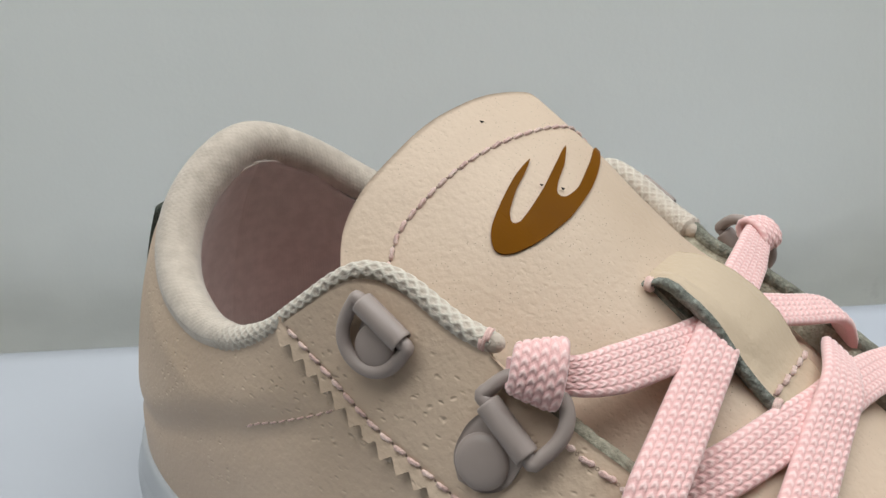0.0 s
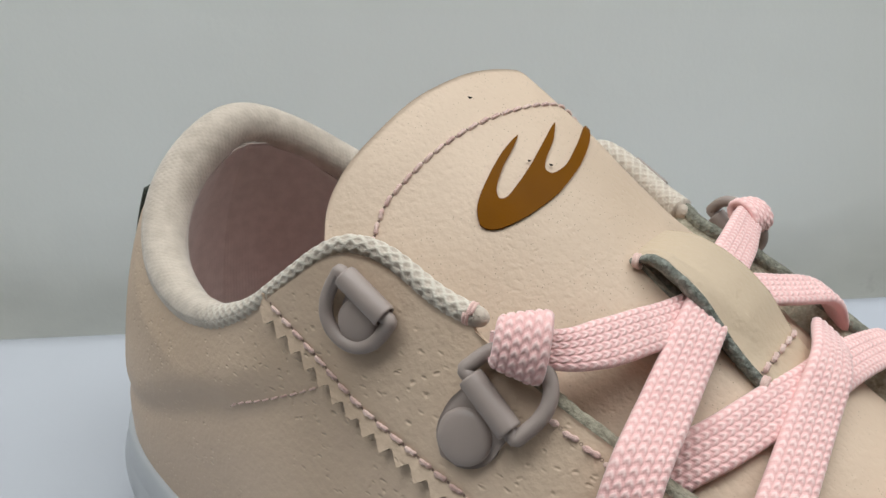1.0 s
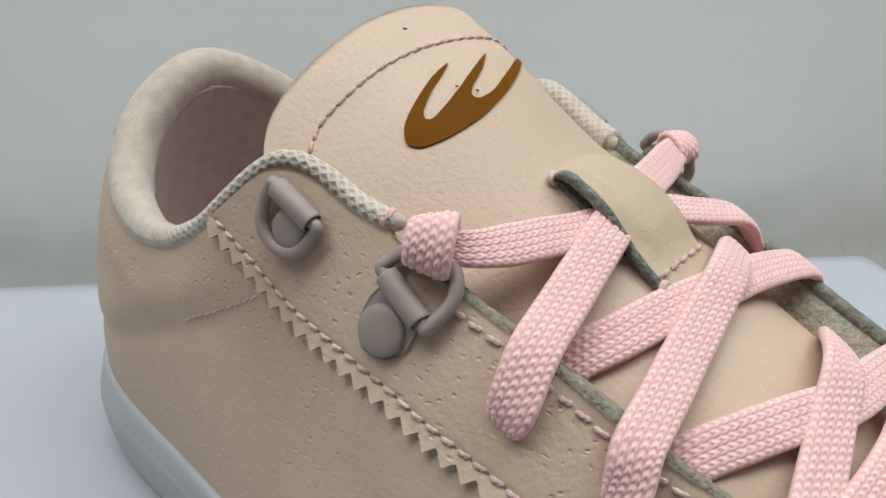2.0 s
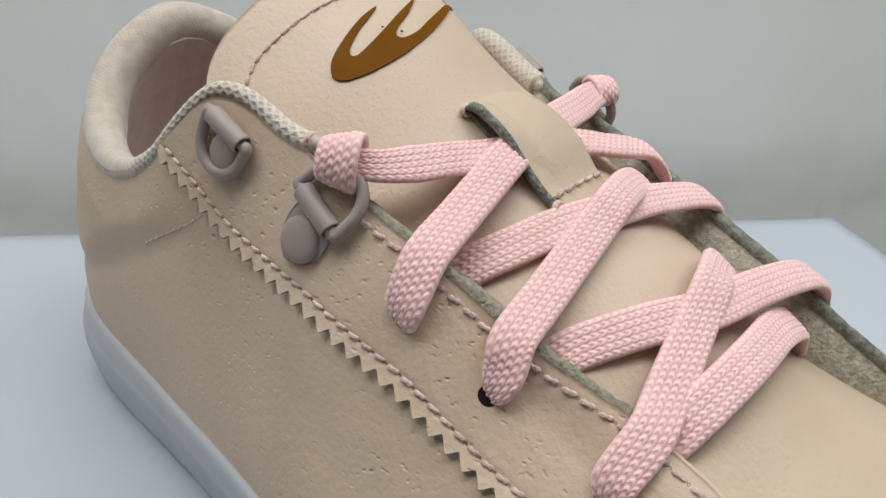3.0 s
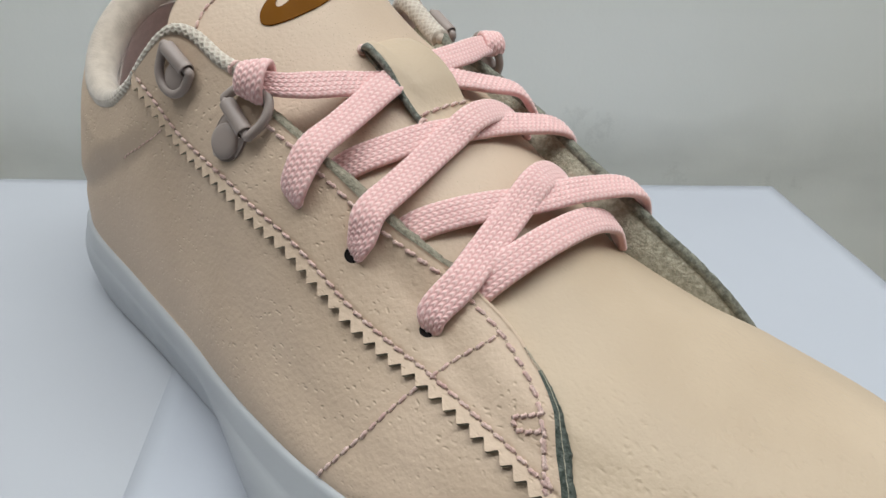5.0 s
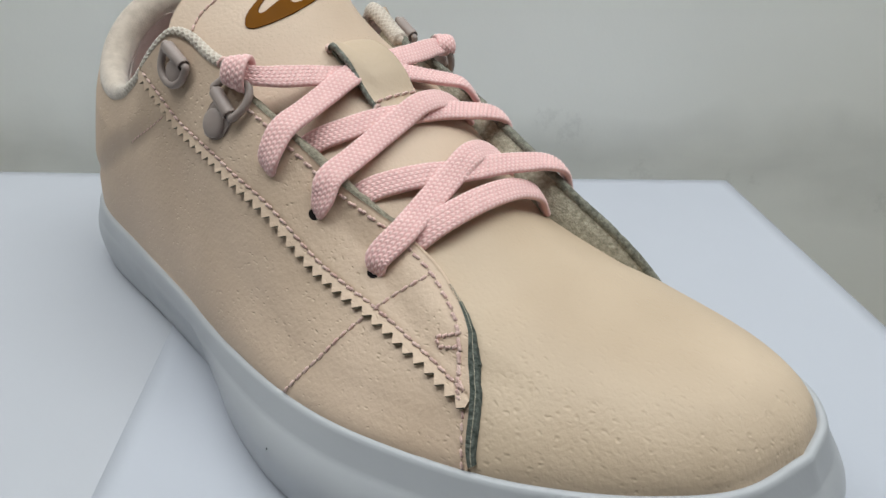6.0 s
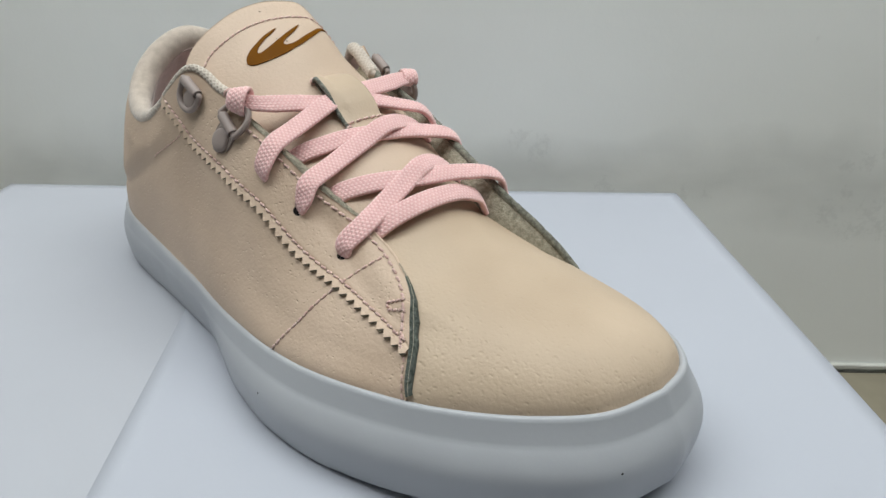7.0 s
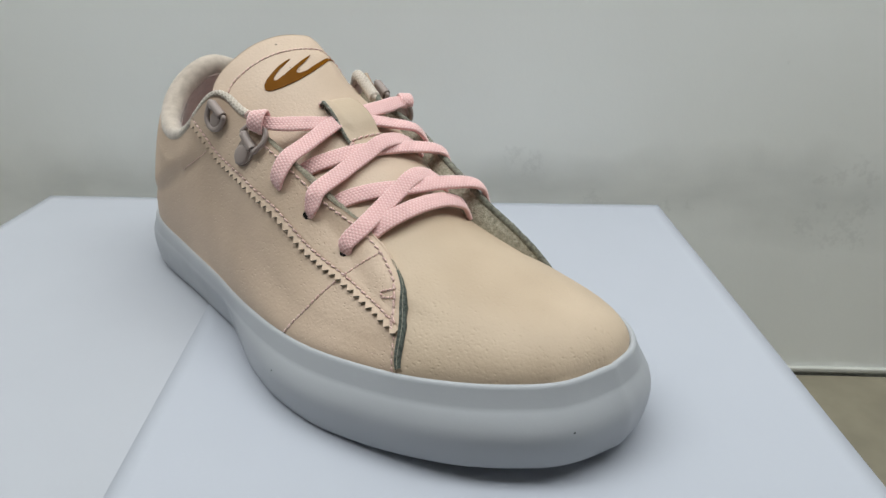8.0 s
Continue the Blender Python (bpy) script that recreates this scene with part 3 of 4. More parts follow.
def build_vamp():
    us = np.r_[np.linspace(0.605, 0.93, 90), np.linspace(0.933, 1, 40)]
    parts = []
    for off in (0.0, -1.3):
        v = np.linspace(0, 1, 60)
        dip = off - 0.9 * np.clip((0.712 - us[:, None]) / 0.03, 0, 1) * np.clip((0.9 - v[None, :]) / 0.2, 0, 1)
        near = last(-1, us[:, None], v[None, :], dip)
        far = last(1, us[:, None], v[None, ::-1], dip[:, ::-1])
        near[:, -1] = far[:, 0] = (near[:, -1] + far[:, 0]) / 2
        parts.append(np.concatenate([near, far[:, 1:]], 1))
    # towards the tip the inside follows the outside evenly
    heart = np.array([225.0, 8.0, 15.0]) - parts[0]
    even = parts[0] + 1.3 * heart / np.linalg.norm(heart, axis=-1, keepdims=True)
    k = np.clip((us - 0.82) / 0.06, 0, 1)[:, None, None]
    parts[1] = parts[1] * (1 - k) + even * k
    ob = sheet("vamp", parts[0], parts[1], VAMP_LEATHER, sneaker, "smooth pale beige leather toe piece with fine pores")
    # both halves meet in one line at the toe's tip
    n, m = parts[0].shape[:2]
    bm = bmesh.new()
    bm.from_mesh(ob.data)
    bm.verts.ensure_lookup_table()
    tip = {bm.verts[k * n * m + (n - 1) * m + j] for k in (0, 1) for j in range(m)}
    soft = [bm.verts[k * n * m + i * m + j] for k in (0, 1) for i in range(n - 45, n) for j in range(2, m - 2)]
    ridge = [bm.verts[k * n * m + i * m + j] for k in (0, 1) for i in range(22, n - 1) for j in range(m // 2 - 16, m // 2 + 17)]
    bmesh.ops.delete(bm, geom=[f for f in bm.faces if all(v in tip for v in f.verts)], context="FACES_ONLY")
    bmesh.ops.delete(bm, geom=[e for e in bm.edges if not e.link_faces], context="EDGES")
    bmesh.ops.remove_doubles(bm, verts=[v for v in tip if v.is_valid], dist=2e-5)
    soft, ridge = [v for v in soft if v.is_valid], [v for v in ridge if v.is_valid]
    for _ in range(70):
        bmesh.ops.smooth_vert(bm, verts=ridge, factor=0.5, use_axis_x=True, use_axis_y=True, use_axis_z=True)
    for _ in range(110):
        bmesh.ops.smooth_vert(bm, verts=soft, factor=0.5, use_axis_x=True, use_axis_y=True, use_axis_z=True)
    crown = [v for v in bm.verts if (v.co - Vector(local((243.0, 7.4, 45.0))[0])).length < 0.016]
    for _ in range(160):
        bmesh.ops.smooth_vert(bm, verts=crown, factor=0.5, use_axis_x=True, use_axis_y=True, use_axis_z=True)
    bm.to_mesh(ob.data)
    bm.free()


build_vamp()

QUARTER_FRONT = 0.7205


def build_quarters():
    for side in (-1, 1):
        us = np.r_[np.linspace(0.0, 0.30, 110), np.linspace(0.303, 0.395, 50), np.linspace(0.40, QUARTER_FRONT, 90)]
        top = np.where(us < 0.395, top_v(side, us), np.minimum(table(EDGE, us) - 0.03, 0.47))
        top = np.where(us > 0.69, np.minimum(top, table(EDGE, us)), top)
        if side > 0:  # the far side folds outwards and stays below the toe piece
            top = np.minimum(top, table([(0.30, 1.0), (0.33, 0.405), (0.42, 0.40), (0.55, 0.26), (0.66, 0.06), (0.73, 0.02)], us))
        panel("quarter", side, us, np.zeros_like(us), np.maximum(top, 0.004), 40, np.where(us > 0.69, 0.6, 0.9)[:, None], 1.2, LEATHER, "pale beige leather side panel with a padded collar", pad)


build_quarters()


def build_eyestay():
    """The lace stay of the near side: pinked lower edge, smooth upper edge."""
    base = np.linspace(SAW[0][0], SAW[-1][0], 2000)
    p = last(-1, base, table(SAW, base), 1.7)
    length = np.r_[0, np.cumsum(np.linalg.norm(np.diff(p, axis=0), axis=1))]
    teeth = round(length[-1] / 3.63)
    at = np.linspace(0, length[-1], teeth * 12 + 1)
    us = np.interp(at, length, base)
    phase = at / length[-1] * teeth % 1.0
    tri = np.abs(2 * phase - 1)
    tri = np.clip(tri * 1.12 - 0.06, 0, 1)
    line = table(SAW, us)
    scale = np.linalg.norm(last(-1, us, line + 0.01, 1.7) - last(-1, us, line - 0.01, 1.7), axis=1) / 0.02
    v0 = line + (tri - 0.55) * 1.65 / scale
    v1 = edge_v(us)
    v1 = np.maximum(v1, v0 + 0.012)
    s = np.linspace(0, 1, 48) ** 1.9
    v = v0[:, None] + (v1 - v0)[:, None] * s[None]
    u = np.broadcast_to(us[:, None], v.shape)
    # the free edge curls away from the side panel; the seam pulls the leather down
    d = (v - line[:, None]) * scale[:, None]
    curl = 0.75 * np.clip(1 - (d + 0.9) / 3.2, 0, 1) ** 1.3 - 0.22 * np.exp(-((d - 2.5) / 0.55) ** 2)
    pucker = np.array([0.16 * noise.noise(Vector((x * 0.16, 2.0, 0))) for x in at])[:, None] * np.clip(1 - d / 6, 0, 1)
    off = 1.7 + curl + pucker
    outer, inner = last(-1, u, v, off), last(-1, u, v, off - 1.35)
    sheet("lace_stay", outer, inner, LEATHER, sneaker, "beige leather lace stay with a pinked zigzag lower edge")
    # raw cut edge along the teeth
    o = off[:, 0]
    rim = np.stack([last(-1, us, v0 - 0.02 / scale, o - 0.10), last(-1, us, v0 - 0.10 / scale, o - 0.35), last(-1, us, v0 - 0.10 / scale, o - 1.15), last(-1, us, v0 + 0.25 / scale, o - 1.38)], 1)
    mesh_object("raw_edge", local(rim), grid_faces(*rim.shape[:2], flip=True), RAW_MID, sneaker, "grey-green raw cut edge of the zigzag", grid_uv(rim))


build_eyestay()


def build_front_edge():
    """The grey raw edge of the lace stay, from the throat down to the sole, wider towards the bottom."""
    for u0, u1, material, label in ((0.418, 0.612, RAW_MID, "grey raw leather edge along the throat"), (0.602, 0.668, LEATHER, "thin beige turned edge of the lace stay"), (0.655, 0.722, RAW_TEAL, "teal-grey raw leather edge over the toe piece")):
        us = np.linspace(u0, u1, 240)
        v = np.mean([table(EDGE, us + d) for d in np.linspace(-0.006, 0.006, 13)], axis=0)
        p0 = last(-1, us, v, 0.0)
        up = last(-1, us, v, 1.0) - p0
        t = np.gradient(p0, axis=0)
        t /= np.linalg.norm(t, axis=1, keepdims=True)
        side = np.cross(up, t)
        side /= np.linalg.norm(side, axis=1, keepdims=True)
        side *= np.sign((side * (np.array([200, 10, 70]) - p0)).sum(1, keepdims=True))
        wide = table([(0.418, 0.3), (0.44, 1.1), (0.59, 1.2), (0.615, 0.5), (0.64, 0.6), (0.655, 0.45), (0.668, 0.7), (0.682, 1.1), (0.692, 1.6), (0.700, 1.9), (0.712, 1.8), (0.722, 1.1)], us)
        wob = np.array([noise.noise(Vector((x * 150, 0, 0))) + 0.5 * noise.noise(Vector((x * 520, 3, 0))) for x in us]) * 0.24 * wide
        w = (wide + wob)[:, None]
        rows = [p0 + up * 1.74 - side * 0.15, p0 + up * 1.68 + side * w * 0.35, p0 + up * 1.54 + side * w * 0.75, p0 + up * 1.15 + side * w * 1.05, p0 + up * 0.3 + side * w * 1.15, p0 + up * -1.2 + side * w * 1.1]
        p = np.stack(rows, 1)
        edge = mesh_object("raw_edge", local(p), grid_faces(*p.shape[:2]), material, sneaker, label, grid_uv(p))
        if u0 < 0.65:
            continue
        line = p0 + up * 1.52 + side * w * 0.55
        tube("pale_ply", line, up, 0.13, 6, RAW_LIGHT, edge, "thin pale ply in the raw edge")


build_front_edge()


def build_collar():
    """The padded cloth collar: thick round the heel, thin as piping over the eyestays."""
    un = np.r_[np.linspace(0.0, 0.20, 60), np.linspace(0.203, 0.395, 150)]

    def rim(side):
        v = top_v(side, un)
        r = table([(0, 5.6), (0.10, 5.6), (0.18, 5.2), (0.24, 4.3), (0.28, 2.6), (0.305, 1.5), (0.33, 1.25), (0.36, 1.45), (0.385, 1.55), (0.395, 1.45)], un)
        r = r + 1.0 * (side > 0) * np.clip((un - 0.31) / 0.03, 0, 1)
        p = last(side, un, v, 1.0)
        nrm = last(side, un, v, 2.0) - p
        inward = table([(0, 5.6), (0.05, 5.9), (0.14, 5.5), (0.19, 4.8), (0.24, 3.6), (0.29, 1.8), (0.32, 1.0), (0.395, 0.8)], un)
        lean = table([(0, 0), (0.29, 0), (0.325, 0.65), (0.345, 0.8), (0.395, 1.0)], un)[:, None] * np.array([0, -6.0, -2.6]) * (side > 0)
        return p + lean - nrm * inward[:, None] + np.array([0, 0, 1.0]) * table([(0, 2.2), (0.15, 1.6), (0.25, 0.8), (0.31, 1.2), (0.395, 1.6)], un)[:, None], nrm, r

    (pn, nn, rn), (pf, nf, rf) = rim(-1), rim(1)
    path = np.concatenate([pn[::-1], pf[1:]])
    normal = np.concatenate([nn[::-1], nf[1:]])
    radius = np.concatenate([rn[::-1], rf[1:]])
    both = np.concatenate([path, normal, radius[:, None]], 1)
    s = np.r_[0, np.cumsum(np.linalg.norm(np.diff(path, axis=0), axis=1))]
    at = np.linspace(0, s[-1], int(s[-1] / 0.32))
    both = np.stack([np.interp(at, s, both[:, c]) for c in range(7)], 1)
    # round the heel the pad runs in one soft bend
    win = np.hanning(95) / np.hanning(95).sum()
    round_heel = np.stack([np.convolve(np.r_[np.full(47, c[0]), c, np.full(47, c[-1])], win, "valid") for c in both.T], 1)
    k = np.clip((75 - np.abs(at - s[-1] / 2)) / 25, 0, 1)[:, None]
    both = both * (1 - k) + round_heel * k

    def weave(length, a, r):
        d = np.clip((3.4 - r) / 1.2, 0.0, 1)
        k = np.round(r.mean(1, keepdims=True) * 3.4)
        one = np.cos(k * a + length * 2 * np.pi / 2.1)
        two = np.cos(k * a - length * 2 * np.pi / 2.1)
        return 0.2 * d * np.maximum(one, two)

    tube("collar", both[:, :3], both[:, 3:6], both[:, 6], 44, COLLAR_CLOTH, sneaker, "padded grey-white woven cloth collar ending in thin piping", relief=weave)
    # the tips of the piping
    for side in (-1, 1):
        end = both[0] if side < 0 else both[-1]
        step = (both[0, :3] - both[6, :3]) if side < 0 else (both[-1, :3] - both[-7, :3])
        step /= np.linalg.norm(step)
        line = end[:3] + step * np.linspace(-0.6, 1.7, 12)[:, None]
        rad = 1.5 * np.sqrt(np.clip(1 - np.linspace(-0.3, 0.97, 12) ** 2, 0.02, 1))
        tube("piping_tip", line, np.tile(end[3:6], (12, 1)), rad, 20, COLLAR_CLOTH, sneaker, "frayed grey-white tip of the piping")
        wrap = end[:3] - step * 1.0 + step * np.linspace(-0.5, 0.5, 30)[:, None]
        a = np.linspace(0, 4 * np.pi, 30)
        n = end[3:6] / np.linalg.norm(end[3:6])
        b = np.cross(step, n)
        tube("tack_thread", wrap + 1.6 * (np.cos(a)[:, None] * n + np.sin(a)[:, None] * b), np.tile(step, (30, 1)), 0.3, 8, THREAD, sneaker, "pink thread tacking the piping")


build_collar()


def build_lining():
    """The cloth lining of the collar and the insole."""
    for side in (-1, 1):
        us = np.linspace(0.0, 0.60, 90)
        top = np.where(us < 0.395, top_v(side, us), 0.47)
        s = np.linspace(0, 1, 24)
        v = 0.01 + (top * table([(0, 1.03), (0.12, 1.02), (0.2, 0.985), (0.6, 0.98)], us) - 0.01)[:, None] * s
        u = np.broadcast_to(us[:, None], v.shape)
        thick = table([(0, 9.6), (0.2, 8.5), (0.28, 5.0), (0.34, 2.6), (0.6, 1.8)], us)[:, None] * (0.35 + 0.65 * s ** 0.6)
        sheet("lining", last(side, u, v, -thick), last(side, u, v, -thick - 0.6), LINING_CLOTH, sneaker, "mauve cloth lining inside the shoe", flip=side > 0)
    un = np.linspace(0, 0.72, 60)
    near, far = smooth_curve(NEAR, un), smooth_curve(FAR, un)
    s = np.linspace(0.02, 0.98, 20)[None, :, None]
    p = near[:, None] * (1 - s) + far[:, None] * s
    p[..., 2] += 2.0 + 3.0 * (2 * s[..., 0] - 1) ** 2
    q = p.copy()
    q[..., 2] -= 2.0
    sheet("insole", p, q, INSOLE_CLOTH, sneaker, "dusty pink cloth insole")


build_lining()


# ---- the tongue ----
def tongue_point(x, y, off=0.0):
    x, y = np.broadcast_arrays(np.asarray(x, float), np.asarray(y, float))
    z = tongue_z(x, y)
    n = np.stack([-(tongue_z(x + 0.5, y) - tongue_z(x - 0.5, y)), -(tongue_z(x, y + 0.5) - tongue_z(x, y - 0.5)), np.ones_like(z)], -1)
    n /= np.linalg.norm(n, axis=-1, keepdims=True)
    return np.stack([x, y, z], -1) + n * np.asarray(off, float)[..., None]


def build_tongue():
    s, w = np.linspace(0, 1, 110), np.linspace(-1, 1, 70)
    near = table([(0, 42), (0.05, 41.5), (0.12, 38.0), (0.2, 35.5), (0.4, 32), (0.7, 27), (1, 24)], s)
    far = table([(0, 26), (0.08, 27), (0.2, 27), (0.4, 30), (0.7, 27), (1, 24)], s)
    y = 3.0 + np.where(w[None] < 0, near[:, None], far[:, None]) * w[None]
    # the top edge: a flat arc with rounded corners
    start = table([(-40, 101), (-39, 97.5), (-37, 94), (-35, 92), (-32, 91.1), (-28, 91), (-23, 92), (-15, 93), (-9, 94.3), (-3, 95.2), (3, 96.3), (9, 96.9), (14, 98), (20, 100), (30, 104)], y[0])
    start = np.convolve(np.r_[[start[0]] * 2, start, [start[-1]] * 2], np.ones(5) / 5, "valid")
    x = start[None] + (197.0 - start[None]) * s[:, None]
    sink = -3.0 * np.clip((x - 172) / 20, 0, 1)
    outer, inner = tongue_point(x, y, sink), tongue_point(x, y, sink - 2.4)
    return sheet("tongue", outer, inner, TONGUE_LEATHER, sneaker, "wide beige leather tongue with a stitched top edge")


tongue = build_tongue()


def tongue_path(xy, off, step=0.4):
    q, _ = resample(np.array([(*p, 0) for p in xy], float), step)
    p, p1 = tongue_point(q[:, 0], q[:, 1], off), tongue_point(q[:, 0], q[:, 1], off + 1)
    return p, p1 - p


def build_logo():
    outline = [(108.6, -6.7), (108.9, -10.7), (109.7, -14.8), (110.7, -18.7), (111.6, -20.5), (113.1, -21.5), (114.5, -21.0), (115.9, -19.3), (117.6, -15.0), (118.5, -8.5), (117.3, -0.8), (114.2, 6.8), (109.4, 13.6),
               (113.4, 5.0), (116.0, -2.5), (116.1, -6.5), (115.0, -7.5), (113.8, -5.7), (112.2, -1.6), (109.7, 2.3), (111.2, -2.3), (112.8, -7.7), (113.6, -12.0), (113.8, -15.7), (113.0, -16.9), (111.8, -16.0), (110.5, -12.7), (109.7, -9.5)]
    fine = []
    n = len(outline)
    for i in range(n):
        p0, p1, p2, p3 = (Vector((*outline[(i + k) % n], 0)) for k in (-1, 0, 1, 2))
        for f in np.linspace(0, 1, 5, endpoint=False):
            fine.append(p1 * (2 * f**3 - 3 * f**2 + 1) + p2 * (3 * f**2 - 2 * f**3) + 0.42 * ((p2 - p0) * (f**3 - 2 * f**2 + f) + (p3 - p1) * (f**3 - f**2)))
    bm = bmesh.new()
    vs = [bm.verts.new(p) for p in fine]
    for tri in tessellate_polygon([fine]):
        bm.faces.new([vs[i] for i in tri])
    bmesh.ops.subdivide_edges(bm, edges=bm.edges[:], cuts=2, use_grid_fill=True)
    bmesh.ops.triangulate(bm, faces=bm.faces[:])
    top = bm.faces[:]
    ext = bmesh.ops.extrude_face_region(bm, geom=top)
    raised = {v for v in ext["geom"] if isinstance(v, bmesh.types.BMVert)}
    for v in bm.verts:
        p = tongue_point(v.co.x, v.co.y, 0.42 if v in raised else -0.1)
        v.co = Vector(local(p)[0])
    bmesh.ops.recalc_face_normals(bm, faces=bm.faces)
    me = bpy.data.meshes.new("logo")
    bm.to_mesh(me)
    bm.free()
    me.materials.append(GOLD)
    ob = new("logo", me)
    ob.parent = tongue
    return tagged(ob, "glossy brown-gold three-pronged foil emblem")


build_logo()


def speck(at, normal, size, parent, label):
    """A tiny dark fleck on a surface, an uneven low blob."""
    n = Vector(normal).normalized()
    t = n.orthogonal().normalized()
    b = n.cross(t)
    a = np.linspace(0, 2 * np.pi, 9, endpoint=False)
    rim = [Vector(at) + (t * math.cos(x) * 1.4 + b * math.sin(x)) * size * (1 + 0.25 * math.sin(3 * x + size)) for x in a]
    verts = [Vector(local(p)[0]) for p in rim + [Vector(at) + n * size * 0.5]]
    return mesh_object("speck", verts, [(j, (j + 1) % 9, 9) for j in range(9)], DARK, parent, label)


for x, y, size in ((99.0, -7.6, 0.3), (115.0, -6.1, 0.25), (112.6, -8.8, 0.22), (100.5, -24.0, 0.15)):
    q = tongue_point(x, y, 0.45 if x > 105 else 0.02)
    speck(q, tongue_point(x, y, 1.0) - tongue_point(x, y, 0.0), size, tongue, "tiny dark nick")
p, n = tongue_path([(102.2, -35), (100.6, -31.4), (99.9, -28.6), (100.4, -24.8), (101.6, -18), (103.4, -9.6), (104.8, -2.5), (105.6, 4.0), (106.1, 9.5), (107, 13.5), (109, 18)], 0.05)
stitches("stitching", p, n, tongue, 2.4, 0.9, 0.33, "dusty pink stitch row along the tongue's top")


def build_strap():
    """The lace keeper on the tongue: a leather loop with raw grey-green edges."""
    s, w = np.linspace(0, 1, 76), np.linspace(-1, 1, 26)
    x0 = 123.0 + 34.0 * s
    half = table([(123, 5.0), (131, 6.1), (136, 6.6), (146, 6.9), (151, 6.8), (155, 6.5), (157, 6.2)], x0)
    mid = table([(123, 0.0), (132, 0.1), (142, 0.8), (154, 0.9)], x0)
    y = mid[:, None] + half[:, None] * w[None]
    x = x0[:, None] + 0 * w[None] + 1.2 * np.clip((x0[:, None] - 150) / 7, 0, 1) * (1 - w[None] ** 2)
    arch = table([(123, -2.6), (128, -2.2), (130.5, -1.2), (132, 0.7), (133.2, 2.2), (135, 3.1), (138, 4.2), (142, 4.6), (146, 4.1), (149, 2.9), (151, 2.0), (154, 1.4), (157, 0.9)], x0)
    arch = np.convolve(np.r_[[arch[0]] * 2, arch, [arch[-1]] * 2], np.ones(5) / 5, "valid")
    # the near edge starts bluntly, curled up at its top corner; the far half lies flatter
    lip = table([(123, -1.4), (130.6, -1.3), (131.5, 0.6), (132.1, 2.7), (133.0, 4.0), (134.5, 4.8), (138, 5.2), (141, 4.9), (144, 3.9), (147, 2.8), (150, 2.1), (154, 1.5), (157, 0.9)], x0)
    near = np.clip(-w[None] * 2.2 - 0.9, 0, 1)
    near = near * near * (3 - 2 * near)
    arch = arch[:, None] * (1 - 0.12 * (w[None] + 1) / 2) * (1 - near) + lip[:, None] * near
    outer, inner = tongue_point(x, y, arch + 0.5), tongue_point(x, y, arch - 1.95)
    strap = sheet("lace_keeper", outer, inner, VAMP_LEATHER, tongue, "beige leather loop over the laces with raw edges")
    # rough, rounded raw edges
    for j, sign in ((0, -1.0), (-1, 1.0)):
        e0, e1 = outer[:, j], inner[:, j]
        rough_edge = np.array([noise.noise(Vector((i * 0.45, j, 0))) for i in range(len(s))]) * 0.16
        a = np.linspace(0.0, 1.12, 12)
        push = (0.9 if j == 0 else 0.3) * np.sin(np.pi * np.clip(a, 0.0, 1)) ** 0.5
        p = e0[:, None] + (e1 - e0)[:, None] * a[None, :, None] + np.array([0, sign, 0]) * (push[None] * (1 + rough_edge[:, None] * 2))[..., None] + rough_edge[:, None, None] * np.array([0.3, 0, 0.5])
        mesh_object("raw_edge", local(p), grid_faces(*p.shape[:2], flip=j == 0), RAW_KEEPER, strap, "dark teal-grey raw edge of the loop", grid_uv(p))
    # pink tacks at the near corners
    for i, y in ((19, -0.2), (66, 0.0)):
        c = outer[i, 0] + np.array([0, y, -0.7])
        k = np.linspace(0, 4 * np.pi, 40)
        ring = c + np.stack([np.linspace(-0.5, 0.5, 40), 0.9 * np.cos(k), 0.9 * np.sin(k)], 1)
        tube("tack_thread", ring, np.tile([1.0, 0, 0], (40, 1)), 0.36, 8, THREAD, strap, "pink thread tack at the loop's corner")
    # the folded tail that lies under the loop
    x = (132.5 + 21.5 * s)[:, None] + 0 * w[None]
    half = half[::-1].mean() + 0 * half
    mid = table([(0, 0.4), (1, 0.9)], s)
    y = (mid - 0.4)[:, None] + 0.96 * half[:, None] * w[None]
    sheet("keeper_tail", tongue_point(x, y, 1.15 + 0 * x), tongue_point(x, y, 0.05 + 0 * x), RAW, strap, "grey split-leather tail under the loop")
    # the rolled fold at the loop's foot
    fold = tongue_point(np.full(30, 157.4), np.linspace(-5.8, 7.4, 30), np.full(30, 0.35))
    tube("fold", fold, np.tile([0.5, 0, 0.85], (30, 1)), 1.3, 14, VAMP_LEATHER, strap, "rolled leather fold at the loop's foot")
    for at, sway in ((0.842, 0.4),):
        i = int(at * 75)
        k = np.linspace(0.0, 25, 40)
        line = np.stack([np.interp(k, np.arange(26), outer[i, :, c]) for c in range(3)], 1) + np.array([sway, 0, 0.02])
        stitches("stitching", line, np.tile([0.5, 0, 0.85], (40, 1)), strap, 2.4, 0.9, 0.36, "pink stitches across the loop")


build_strap()

